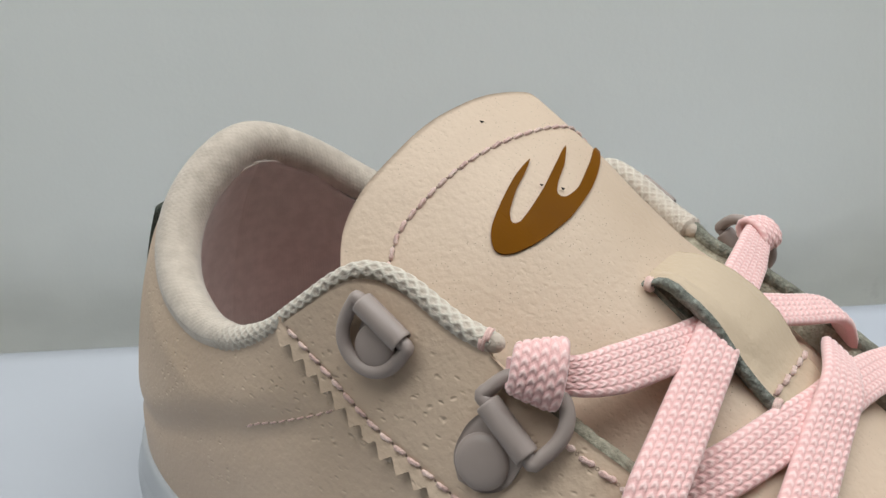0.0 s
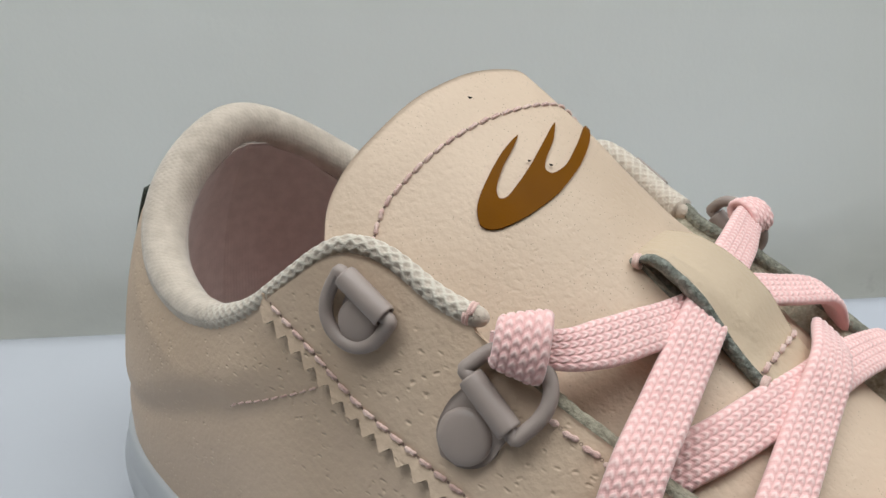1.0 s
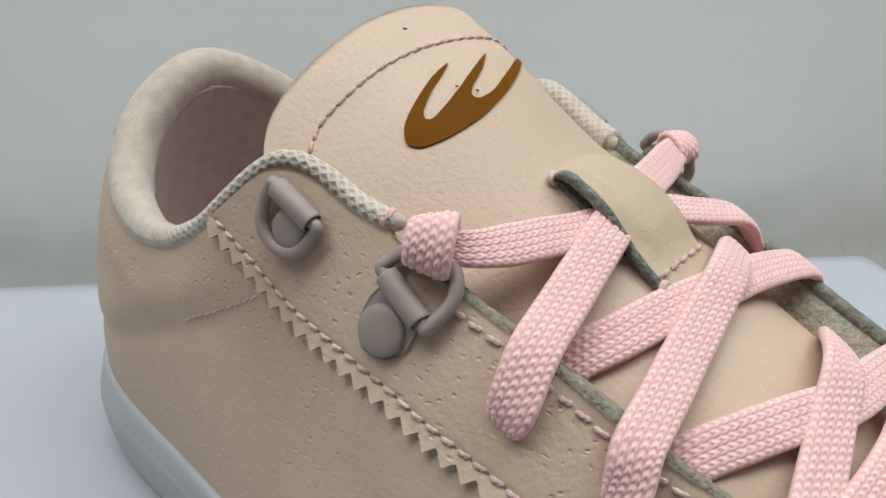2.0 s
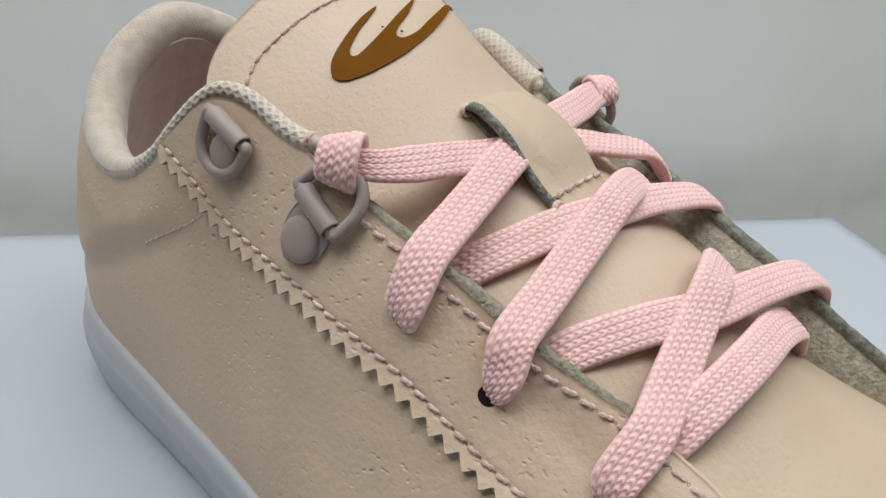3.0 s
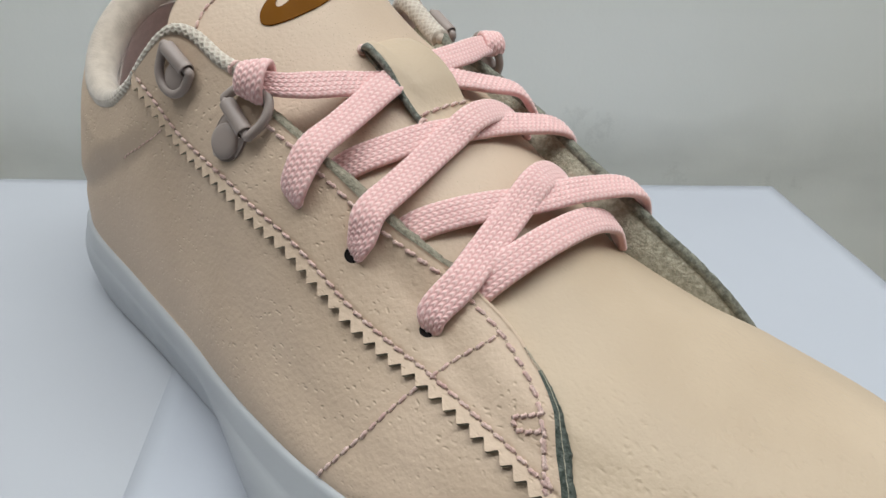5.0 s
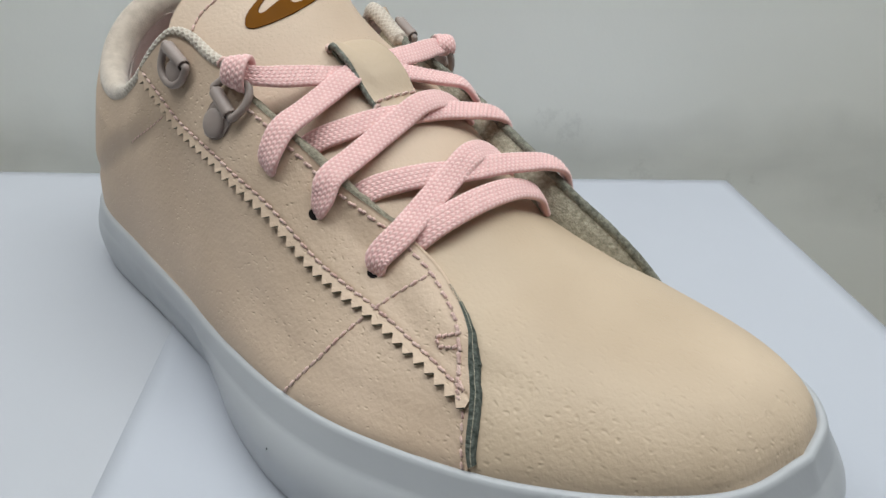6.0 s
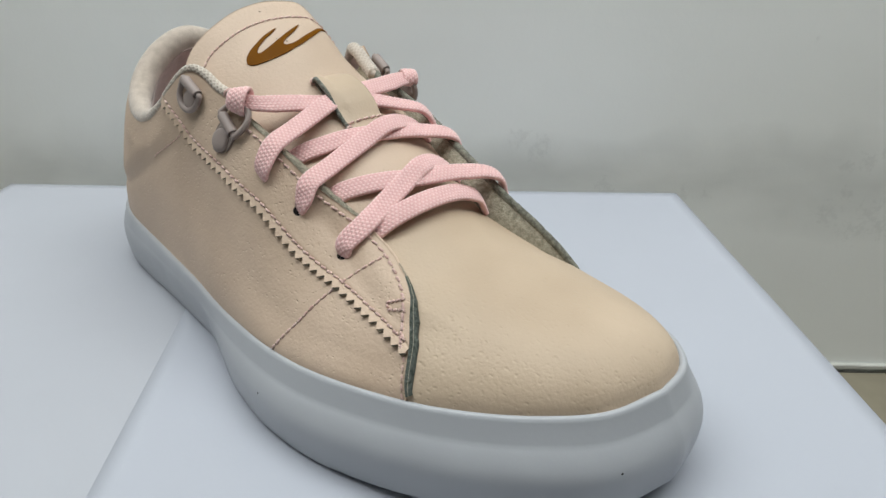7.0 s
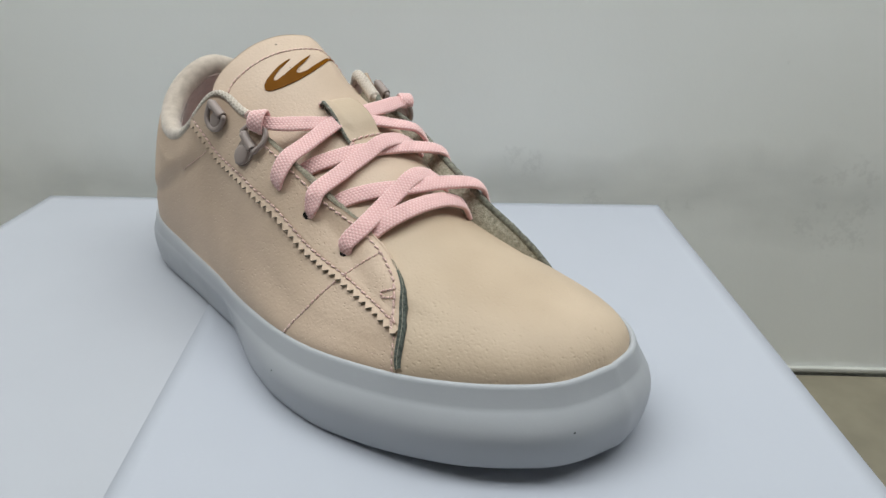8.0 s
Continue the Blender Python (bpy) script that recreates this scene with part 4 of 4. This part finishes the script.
# ---- the far lace stay, which stands open ----
def build_far_stay():
    top = np.array([(112, 31.5, 96), (124, 27.5, 93.5), (130, 26, 91), (138, 28.5, 87.5), (150, 32.4, 80.6), (166, 31.8, 73.4), (183, 31.5, 65.6), (192, 33.6, 59.2), (203, 38.5, 50.5), (212, 43.5, 41), (220, 47, 31)], float)
    e, _ = resample(top, 0.8)
    n = len(e)
    s = np.linspace(0, 1, n)
    low_u = table([(0, 0.36), (1, 0.715)], s)
    low = last(1, low_u, np.full(n, 0.22) * (1 - s) + 0.01 * s, 2.6)
    w = np.linspace(0, 1, 14)
    bend = np.sin(np.pi * w)[None, :, None] * np.array([0, 0.9, 0.3])
    outer = e[:, None] * (1 - w[None, :, None]) + low[:, None] * w[None, :, None] + bend
    inner = outer - np.array([0.2, 2.4, 0.3])
    core = outer - np.array([0.1, 1.2, 0.1])
    sheet("lace_stay", outer, core, LEATHER, sneaker, "beige leather lace stay of the far side, standing open")
    # the split lining faces up and inwards, folded down to the toe piece and the tongue
    k = table([(0, 0.8), (0.5, 1.0), (0.72, 1.05), (0.9, 0.75), (1, 0.25)], s)[:, None]
    foot = e + k * np.array([-1.2, -7.6, -8.4])
    wob = np.array([[noise.noise(Vector((i * 0.16, j * 0.35, 3.0))) * 0.7 + noise.noise(Vector((i * 0.5, j * 0.9, 9.0))) * 0.25 for j in range(14)] for i in range(n)])
    fold = np.sin(np.pi * w)[None, :, None] * np.array([0, -0.6, 0.9]) * k[:, None]
    face = (e - np.array([0.1, 1.6, 0.2]))[:, None] * (1 - w[None, :, None]) + foot[:, None] * w[None, :, None] + fold + wob[..., None] * np.array([0, 0.5, 0.8]) * np.sin(np.pi * np.clip(w + 0.12, 0, 1))[None, :, None]
    sheet("stay_lining", face, face + np.array([0.1, 0.9, -0.5]), RAW_LIGHT, sneaker, "grey-beige split lining of the open lace stay", flip=True)
    # raw edge on top
    a = np.linspace(-0.4 * np.pi, 1.1 * np.pi, 9)
    wob = np.array([noise.noise(Vector((i * 0.33, 1.0, 0))) * 0.25 for i in range(n)])
    r = 1.45 + wob
    mid = e - np.array([0.1, 1.1, 0.2])
    rim = mid[:, None] + r[:, None, None] * (np.cos(a)[None, :, None] * np.array([0, 1.0, 0]) + np.sin(a)[None, :, None] * np.array([0.3, 0, 0.9]))
    mesh_object("raw_edge", local(rim), grid_faces(*rim.shape[:2], flip=True), RAW, sneaker, "frayed grey-green raw edge of the open lace stay", grid_uv(rim))


build_far_stay()

# ---- stitches of the near side ----
us = np.linspace(SAW[0][0] + 0.004, 0.703, 240)
vs = table(SAW, us)
vs = np.convolve(np.r_[[vs[0]] * 5, vs, [vs[-1]] * 5], np.ones(11) / 11, "valid")
per = np.linalg.norm(last(-1, us, vs + 0.01, 1.7) - last(-1, us, vs - 0.01, 1.7), axis=1) / 0.02
p = last(-1, us, vs + 2.5 / per, 1.60)
n = last(-1, us, vs + 2.5 / per, 2.60) - p
stitches("stitching", p, n, sneaker, 2.9, 0.80, 0.36, "dusty pink stitch row above the zigzag edge")
us = np.linspace(0.44, 0.708, 240)
vs = table(EDGE, us)
vs = np.convolve(np.r_[[vs[0]] * 5, vs, [vs[-1]] * 5], np.ones(11) / 11, "valid")
p0 = last(-1, us, vs, 1.72)
n = last(-1, us, vs, 2.72) - p0
t = np.gradient(p0, axis=0)
inward = np.cross(t, n)
inward /= np.linalg.norm(inward, axis=1, keepdims=True)
inward *= -np.sign((inward * (np.array([200, 10, 70]) - p0)).sum(1, keepdims=True))
gu, gv = np.meshgrid(np.linspace(0.42, 0.72, 420), np.linspace(0.25, 0.70, 260), indexing="ij")
face = last(-1, gu, gv, 1.70).reshape(-1, 3)
lift = (last(-1, gu, gv, 2.70) - last(-1, gu, gv, 1.70)).reshape(-1, 3)
near = [int(np.argmin(((face - q) ** 2).sum(1))) for q in p0 + inward * 2.3]
win = np.ones(9) / 9
p, n = (np.stack([np.convolve(np.r_[[c[0]] * 4, c, [c[-1]] * 4], win, "valid") for c in a[near].T], 1) for a in (face, lift))
stitches("stitching", p, n, sneaker, 3.1, 0.80, 0.40, "dusty pink stitch row along the lace stay's edge")
p, n = on_last(-1, [(0.5795, 0.03), (0.593, 0.13), (0.6058, 0.236), (0.614, 0.33), (0.620, 0.400), (0.6228, 0.430)], 0.98)
stitches("stitching", p, n, sneaker, 2.5, 0.80, 0.36, "dusty pink seam across the side panel")
p, n = on_last(-1, [(0.6258, 0.456), (0.630, 0.51), (0.6335, 0.555), (0.640, 0.635)], 1.72)
stitches("stitching", p, n, sneaker, 2.4, 0.80, 0.36, "dusty pink seam across the lace stay")
p, n = on_last(-1, [(0.2916, 0.1415), (0.308, 0.175), (0.3224, 0.217), (0.334, 0.260)], 0.92)
stitches("stitching", p, n, sneaker, 2.6, 0.72, 0.18, "faint pinkish seam below the padded collar")
for row in ([(0.682, 0.537), (0.677, 0.516), (0.672, 0.495)], [(0.672, 0.495), (0.6745, 0.483), (0.6765, 0.469)], [(0.6765, 0.469), (0.682, 0.484), (0.686, 0.499)]):
    p, n = on_last(-1, row, 1.74)
    stitches("bar_tack", p, n, sneaker, 1.35, 0.95, 0.42, "pink bar tack at the lace stay's front")
p, n = on_last(-1, [(0.6865, 0.505), (0.693, 0.44), (0.6985, 0.375), (0.7035, 0.325)], 1.72)
stitches("bar_tack", p, n, sneaker, 1.3, 0.98, 0.40, "pink double tack where the seams meet")
p, n = on_last(-1, [(0.7065, 0.31), (0.7115, 0.21), (0.7155, 0.10), (0.7175, 0.02)], 0.65)
stitches("stitching", p, n, sneaker, 2.2, 0.8, 0.28, "short stitch row down to the sole")


# ---- hooks ----
def lace_hook(side, uv_bar, uv_stud, ring_side, lift, label, plate_half=4.9, stud_r=4.0, reach=None, bow_half=5.6, bow_reach=8.7, bow_drop=0.0):
    """A lace hook: a pressed plate with a stud, a rolled tube, and a wire D-ring through the tube."""
    a, b = (last(side, np.array(q[0]), np.array(q[1]), 3.2) for q in uv_bar)
    stud = last(side, np.array(uv_stud[0]), np.array(uv_stud[1]), 1.8)
    mid = (a + b) / 2
    axis = (b - a) / np.linalg.norm(b - a)
    up = last(side, np.array(uv_stud[0]), np.array(uv_stud[1]), 2.8) - stud
    up -= axis * (up @ axis)
    up /= np.linalg.norm(up)
    out = stud - mid
    out -= axis * (out @ axis) + up * (out @ up)
    reach = reach or np.linalg.norm(out)
    out /= np.linalg.norm(out)
    mid = mid + up * 0.6
    drop = (stud - mid) @ up

    def place(x, y, z):
        return mid + axis * x + out * y + up * z

    # plate: a rounded strap from the tube to the disc, with thickness
    k = np.linspace(0, 1, 15)
    half = np.where(k < 0.45, plate_half * (0.83 + 0.17 * k / 0.45), plate_half * np.sqrt(np.clip(1 - ((k - 0.45) / 0.55) ** 2, 0.004, 1)))
    along = -0.6 + k * (reach + plate_half + 0.4)
    rise = np.where(k < 0.3, 0.2 + (drop + 0.9 - 0.2) * (k / 0.3) ** 0.7, drop + 0.9)
    w = np.linspace(-1, 1, 13)
    shift = float(np.clip((stud - mid) @ axis, -1.2, 1.2))
    face = np.array([[place(half[i] * c + shift * min(1, k[i] * 1.6), along[i], rise[i] - 0.35 * abs(c) ** 6) for c in w] for i in range(15)])
    back = face - up * 1.1
    plate = sheet("lace_hook", face, back, HARDWARE, sneaker, label, flip=True)
    # stud: a low domed button
    r = np.array([0.0, 0.37, 0.69, 0.89, 0.975, 1.0, 1.0]) * stud_r
    h = np.array([1.15, 1.1, 0.95, 0.7, 0.35, 0.0, -0.6])
    ang = np.linspace(0, 2 * np.pi, 36, endpoint=False)
    centre = place(shift, reach, drop + 1.0)
    p = np.array([[centre + axis * rr * math.cos(t) + out * rr * math.sin(t) + up * hh for t in ang] for rr, hh in zip(r, h)])
    mesh_object("stud", local(p), grid_faces(len(r), 36, False, True), HARDWARE, plate, "domed grey stud", grid_uv(p))
    # rolled tube, open at both ends
    length = 8.8
    xs = np.r_[-1, -0.97, -0.9, 0.9, 0.97, 1, 0.985, 0.9, -0.9, -0.985] * length / 2
    rr = np.r_[1.67, 1.8, 1.86, 1.86, 1.8, 1.67, 1.54, 1.47, 1.47, 1.54]
    p = np.array([[place(x, q * math.cos(t), q * math.sin(t)) for t in ang] for x, q in zip(xs, rr)])
    mesh_object("tube", local(p), grid_faces(len(xs), 36, True, True, flip=True), HARDWARE, plate, "rolled metal tube")
    # D-ring
    t = np.linspace(0, np.pi, 40)
    bow = np.array([(-bow_half * math.cos(x) * (1 + 0.12 * math.sin(x)), bow_reach * math.sin(x) ** 0.75) for x in t])
    ring = [place(x, 0, 0) for x in np.linspace(4.4, -4.4, 16)]
    ring += [place(x, ring_side * y * math.cos(lift), y * math.sin(lift) + bow_drop * min(1.0, y / 4.0)) for x, y in bow]
    ring = np.array(ring)
    ring = np.concatenate([ring, ring[:1]])
    for _ in range(2):
        q, _ = resample(ring, 0.35)
        ring = q
    nrm = np.tile(up, (len(ring) - 1, 1)) + 0.001
    tube("ring", ring[:-1], nrm, 1.08, 16, HARDWARE, plate, "wire D-ring", closed=True)
    return mid, axis, out, up


HOOK = "matte mauve-grey metal lace hook with a D-ring"
DOWN = dict(plate_half=3.9, stud_r=3.5, reach=4.3, bow_half=5.4, bow_reach=8.5, bow_drop=-0.6)
lace_hook(-1, ((0.3430, 0.4030), (0.3588, 0.4210)), (0.3482, 0.373), 1.0, 0.0, HOOK + " lying down", **DOWN)
mid2, axis2, out2, up2 = lace_hook(-1, ((0.4040, 0.4700), (0.4288, 0.4690)), (0.4098, 0.4130), -1.0, -0.24, HOOK + " pulled up by the lace")
lace_hook(1, ((0.3448, 0.3900), (0.3606, 0.4075)), (0.3514, 0.353), 1.0, 0.0, HOOK + " lying down", **DOWN)
mid4, axis4, out4, up4 = lace_hook(1, ((0.4017, 0.4687), (0.4267, 0.4662)), (0.4067, 0.4062), -1.0, 0.10, HOOK + " pulled up by the lace", bow_reach=6.8)


# ---- the laces ----
def lace_normal(x, y):
    v = np.stack([0.62 + 0 * x, 0.0292 * (y - 3.0), 1.0 + 0 * x], -1)
    return v / np.linalg.norm(v, axis=-1, keepdims=True)


def lace(path, label, normals=None, width=7.3, thick=2.0, taper=()):
    """A flat braided lace along a path in millimetres; the braid is real relief."""
    c = np.asarray(path, float)
    if normals is None:
        normals = lace_normal(c[:, 0], c[:, 1])
    q, at = resample(np.concatenate([c, np.asarray(normals, float)], 1), 0.22)
    # a lace bends softly
    q = np.stack([np.convolve(np.r_[np.full(12, c[0]), c, np.full(12, c[-1])], np.hanning(27)[1:-1] / np.hanning(27).sum(), "valid") for c in q.T], 1)
    p, nrm = q[:, :3], q[:, 3:]
    t, n, s = frames_along(p, nrm)
    # the outline of a flat braid: an even top, rounded edges, a plain back
    k = np.linspace(-1, 1, 61)
    cx = np.r_[k, np.linspace(1, -1, 15)[1:-1]]
    cz = np.r_[np.clip(1 - np.abs(k) ** 5, 0.0, 1) ** 0.5, -np.clip(1 - np.abs(np.linspace(1, -1, 15)[1:-1]) ** 6, 0, 1) ** 0.5]
    around = len(cx)
    a = np.arange(around) * 0.1
    wide = np.full(len(p), width / 2)
    if len(taper):
        wide = wide * np.interp(at / at[-1], *zip(*taper))
    # six braided columns; in each the strands meet in a chevron, next columns half a strand on
    columns = 6
    g = (cx[None] + 1) / 2 * columns
    idx = np.floor(np.clip(g, 0, columns - 1e-6))
    fx = np.abs(2 * (g - idx) - 1)
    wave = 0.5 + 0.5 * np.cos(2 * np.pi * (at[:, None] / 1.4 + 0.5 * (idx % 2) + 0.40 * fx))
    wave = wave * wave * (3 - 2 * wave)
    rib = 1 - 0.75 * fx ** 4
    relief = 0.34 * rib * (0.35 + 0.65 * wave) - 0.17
    depth = np.where(cz[None] > 0, thick / 2 + relief, thick / 2)
    pts = p[:, None] + s[:, None] * (cx[None] * wide[:, None])[..., None] + n[:, None] * (cz[None] * depth)[..., None]
    faces = grid_faces(len(p), around, False, True, flip=True)
    faces.append([j for j in range(around)])
    faces.append([(len(p) - 1) * around + j for j in range(around)][::-1])
    uv = np.stack([at[:, None] + 0 * a, 4.0 * cx[None] + 0 * at[:, None]], -1).reshape(-1, 2)
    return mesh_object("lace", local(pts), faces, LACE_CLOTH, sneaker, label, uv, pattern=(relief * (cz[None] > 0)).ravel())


def lace_wrap(centre, axis, up, half, thick, label, cone=0.0, width=7.4):
    """A turn of lace round a D-ring's bow, wrapped over its own beginning like a short sleeve."""
    d = np.asarray(axis, float) / np.linalg.norm(axis)
    n = np.asarray(up, float) - d * (np.asarray(up, float) @ d)
    n /= np.linalg.norm(n)
    s = np.cross(d, n)
    k = np.linspace(-0.62 * np.pi, 1.46 * np.pi, 15)
    pts = [centre + s * half * math.cos(x) + n * thick * math.sin(x) + d * 0.12 * x for x in k]
    nrm = [s * math.cos(x) / half + n * math.sin(x) / thick - d * cone / half for x in k]
    return lace(pts, label, nrm, width=width, thick=1.6)


def on_side(u, v, off):
    return tuple(last(-1, np.array(u), np.array(v), off))


def with_normals(rows):
    a = np.array(rows, float)
    return list(a), list(lace_normal(a[:, 0], a[:, 1]))


def straight(a, b, steps=5):
    """Even points between two places, the ends left out."""
    return [tuple(np.asarray(a) + (np.asarray(b) - np.asarray(a)) * k / steps) for k in range(1, steps)]


# near hook to the far edge, lowest layer
c = np.array([130.5, -34.4, 91.8])
d = np.array([0.80, 0.58, -0.10])
lace_wrap(c, d, up2, 3.9, 2.5, "flat pink braided lace wrapped round the metal D-ring", 0.25)
r, rn = with_normals([c - d * 1.0, c + d * 2.0, (135.4, -29.8, 90.9), (137.8, -24.0, 90.5), (139.7, -17.0, 90.1), (141.0, -10.5, 89.3), (142.8, -1.5, 89.0), (145.4, 10.0, 88.2), (148.4, 18.0, 86.4), (150.6, 23.5, 85.2), (152.2, 27.0, 83.8), (153.2, 30.0, 80.2), (154.0, 33.0, 74.0), (154.5, 35.0, 67.0)])
rn[0] = rn[1] = up2
lace(r, "flat pink braided lace from the hook across the tongue", rn, taper=[(0, 0.62), (0.06, 0.72), (0.15, 0.95), (1, 0.95)])
# first eyelet to the far hook
c4 = mid4 - out4 * 6.4 + up4 * 0.6
lace_wrap(c4, np.array([-0.25, -0.93, 0.1]), np.array([0.45, 0.1, 0.9]), 3.4, 2.2, "flat pink braided lace wrapped round the far D-ring", 0.0, 6.0)
r, rn = with_normals([on_side(0.495, 0.463, 0.4), on_side(0.4948, 0.474, 2.9), on_side(0.4942, 0.508, 4.2), on_side(0.493, 0.57, 3.7), *straight(on_side(0.493, 0.57, 3.7), (144.4, -8.0, 89.7), 3), (144.4, -8.0, 89.7), (142.2, 2.0, 91.1), (140.0, 12.0, 91.4), (138.2, 21.0, 91.6), (136.6, 27.5, 92.0), c4])
rn[0] = rn[1] = np.array([0.15, -0.95, 0.35])
rn[2] = np.array([0.35, -0.8, 0.55])
rn[3] = np.array([0.5, -0.55, 0.75])
lace(r, "flat pink braided lace from the eyelet to the hook", rn, taper=[(0, 0.62), (0.02, 0.84), (0.05, 1.0), (0.12, 1.02), (0.85, 0.98), (1, 0.8)])


# second pair
a, b = on_side(0.5405, 0.62, 3.7), (159.6, 4.0, 83.2)
r, rn = with_normals([on_side(0.5446, 0.519, 0.2), on_side(0.5444, 0.530, 2.7), on_side(0.5432, 0.560, 4.2), a, *straight(a, b, 4), b, (156.8, 14.0, 82.2), (155.2, 22.0, 78.6), (155.0, 27.0, 73.5)])
rn[0] = rn[1] = np.array([0.2, -0.9, 0.45])
rn[2] = np.array([0.35, -0.8, 0.55])
rn[3] = np.array([0.5, -0.55, 0.75])
lace(r, "flat pink braided lace threaded out of a side eyelet", rn, taper=[(0, 0.45), (0.03, 0.72), (0.07, 0.93), (0.14, 1), (1, 0.95)])
r, rn = with_normals([(146.5, -27.5, 72.0), (149.4, -23.0, 75.6), (152.8, -17.4, 78.0), (156.2, -8.2, 80.2), (158.6, 0.5, 80.6), (160.2, 11.0, 80.2), (161.6, 20.0, 78.9), (163.0, 26.0, 77.9), (163.8, 30.2, 76.6), (164.4, 33.2, 74.0), (165.0, 34.6, 68.0), (165.0, 38.0, 61.0)])
lace(r, "flat pink braided lace crossing under its neighbour", rn, width=7.2)
# third pair
a, b = on_side(0.604, 0.67, 3.7), (178.6, 4.5, 73.4)
r, rn = with_normals([on_side(0.6082, 0.546, 0.2), on_side(0.6080, 0.558, 2.7), on_side(0.6066, 0.592, 4.2), a, *straight(a, b, 4), b, (176.0, 12.0, 72.6), (174.2, 19.0, 69.2), (173.8, 25.0, 63.5)])
rn[0] = rn[1] = np.array([0.25, -0.85, 0.5])
rn[2] = np.array([0.38, -0.75, 0.58])
rn[3] = np.array([0.5, -0.5, 0.75])
lace(r, "flat pink braided lace threaded out of a side eyelet", rn, taper=[(0, 0.45), (0.03, 0.72), (0.07, 0.93), (0.14, 1), (1, 0.95)])
r, rn = with_normals([(165.0, -24.5, 62.5), (168.2, -20.4, 66.6), (172.4, -14.6, 69.0), (176.4, -7.6, 70.2), (180.2, 0.4, 70.4), (182.4, 12.0, 70.2), (184.0, 21.5, 69.2), (185.2, 27.0, 68.4), (186.1, 31.6, 66.8), (186.7, 34.4, 64.2), (187.0, 36.0, 58.5), (187.0, 39.0, 52.0)])
lace(r, "flat pink braided lace crossing under its neighbour", rn, width=7.2)
r, rn = with_normals([(184.0, -21.5, 56.0), (186.0, -18.4, 59.8), (187.8, -12.0, 63.2), (188.8, -0.8, 65.6), (188.2, 11.0, 65.2), (188.0, 18.0, 63.2), (187.7, 22.5, 60.6), (187.2, 26.0, 55.0)])
lace(r, "lowest flat pink braided lace across the throat", rn, width=7.2)


def eyelet(u, v):
    """A punched lace hole with a dark throat."""
    c = last(-1, np.array(u), np.array(v), 1.74)
    n = last(-1, np.array(u), np.array(v), 2.74) - c
    t = last(-1, np.array(u + 0.004), np.array(v), 1.74) - c
    t -= n * (t @ n)
    t /= np.linalg.norm(t)
    s = np.cross(n, t)
    ang = np.linspace(0, 2 * np.pi, 24, endpoint=False)
    p = np.array([[c + (t * math.cos(x) * 1.15 + s * math.sin(x)) * r + n * h for x in ang] for r, h in ((1.5, -0.05), (1.42, 0.03), (1.25, 0.0), (0.8, -0.02), (0.0, -0.03))])
    mesh_object("eyelet", local(p), grid_faces(5, 24, False, True, flip=True), DARK, sneaker, "punched dark lace hole")


for u, v in ((0.4965, 0.474), (0.5432, 0.513), (0.6065, 0.541)):
    eyelet(u, v)

# ---- heel tab ----
us = np.linspace(0.0, 0.097, 24)
for side in (-1, 1):
    u = np.broadcast_to(us[:, None], (24, 14))
    v = height_to_v(side, u, np.broadcast_to(np.linspace(58, 81, 14)[None], (24, 14)))
    sheet("heel_tab", last(side, u, v, 5.4), last(side, u, v, 1.0), RAW_TEAL, sneaker, "dark grey-green suede heel tab", flip=side > 0)

# ---- flecks on the sole ----
for at, out, size in (((276.8, -9.8, 19.0), (0.85, -0.5, 0.1), 0.28), ((279.4, 14.7, 13.0), (1.0, 0.1, -0.1), 0.26), ((279.2, 13.6, 16.5), (1.0, 0.1, 0.0), 0.22), ((179.1, -61.1, 13.6), (0.1, -1.0, 0.1), 0.28)):
    speck(at, out, size, sole, "tiny dark fleck")
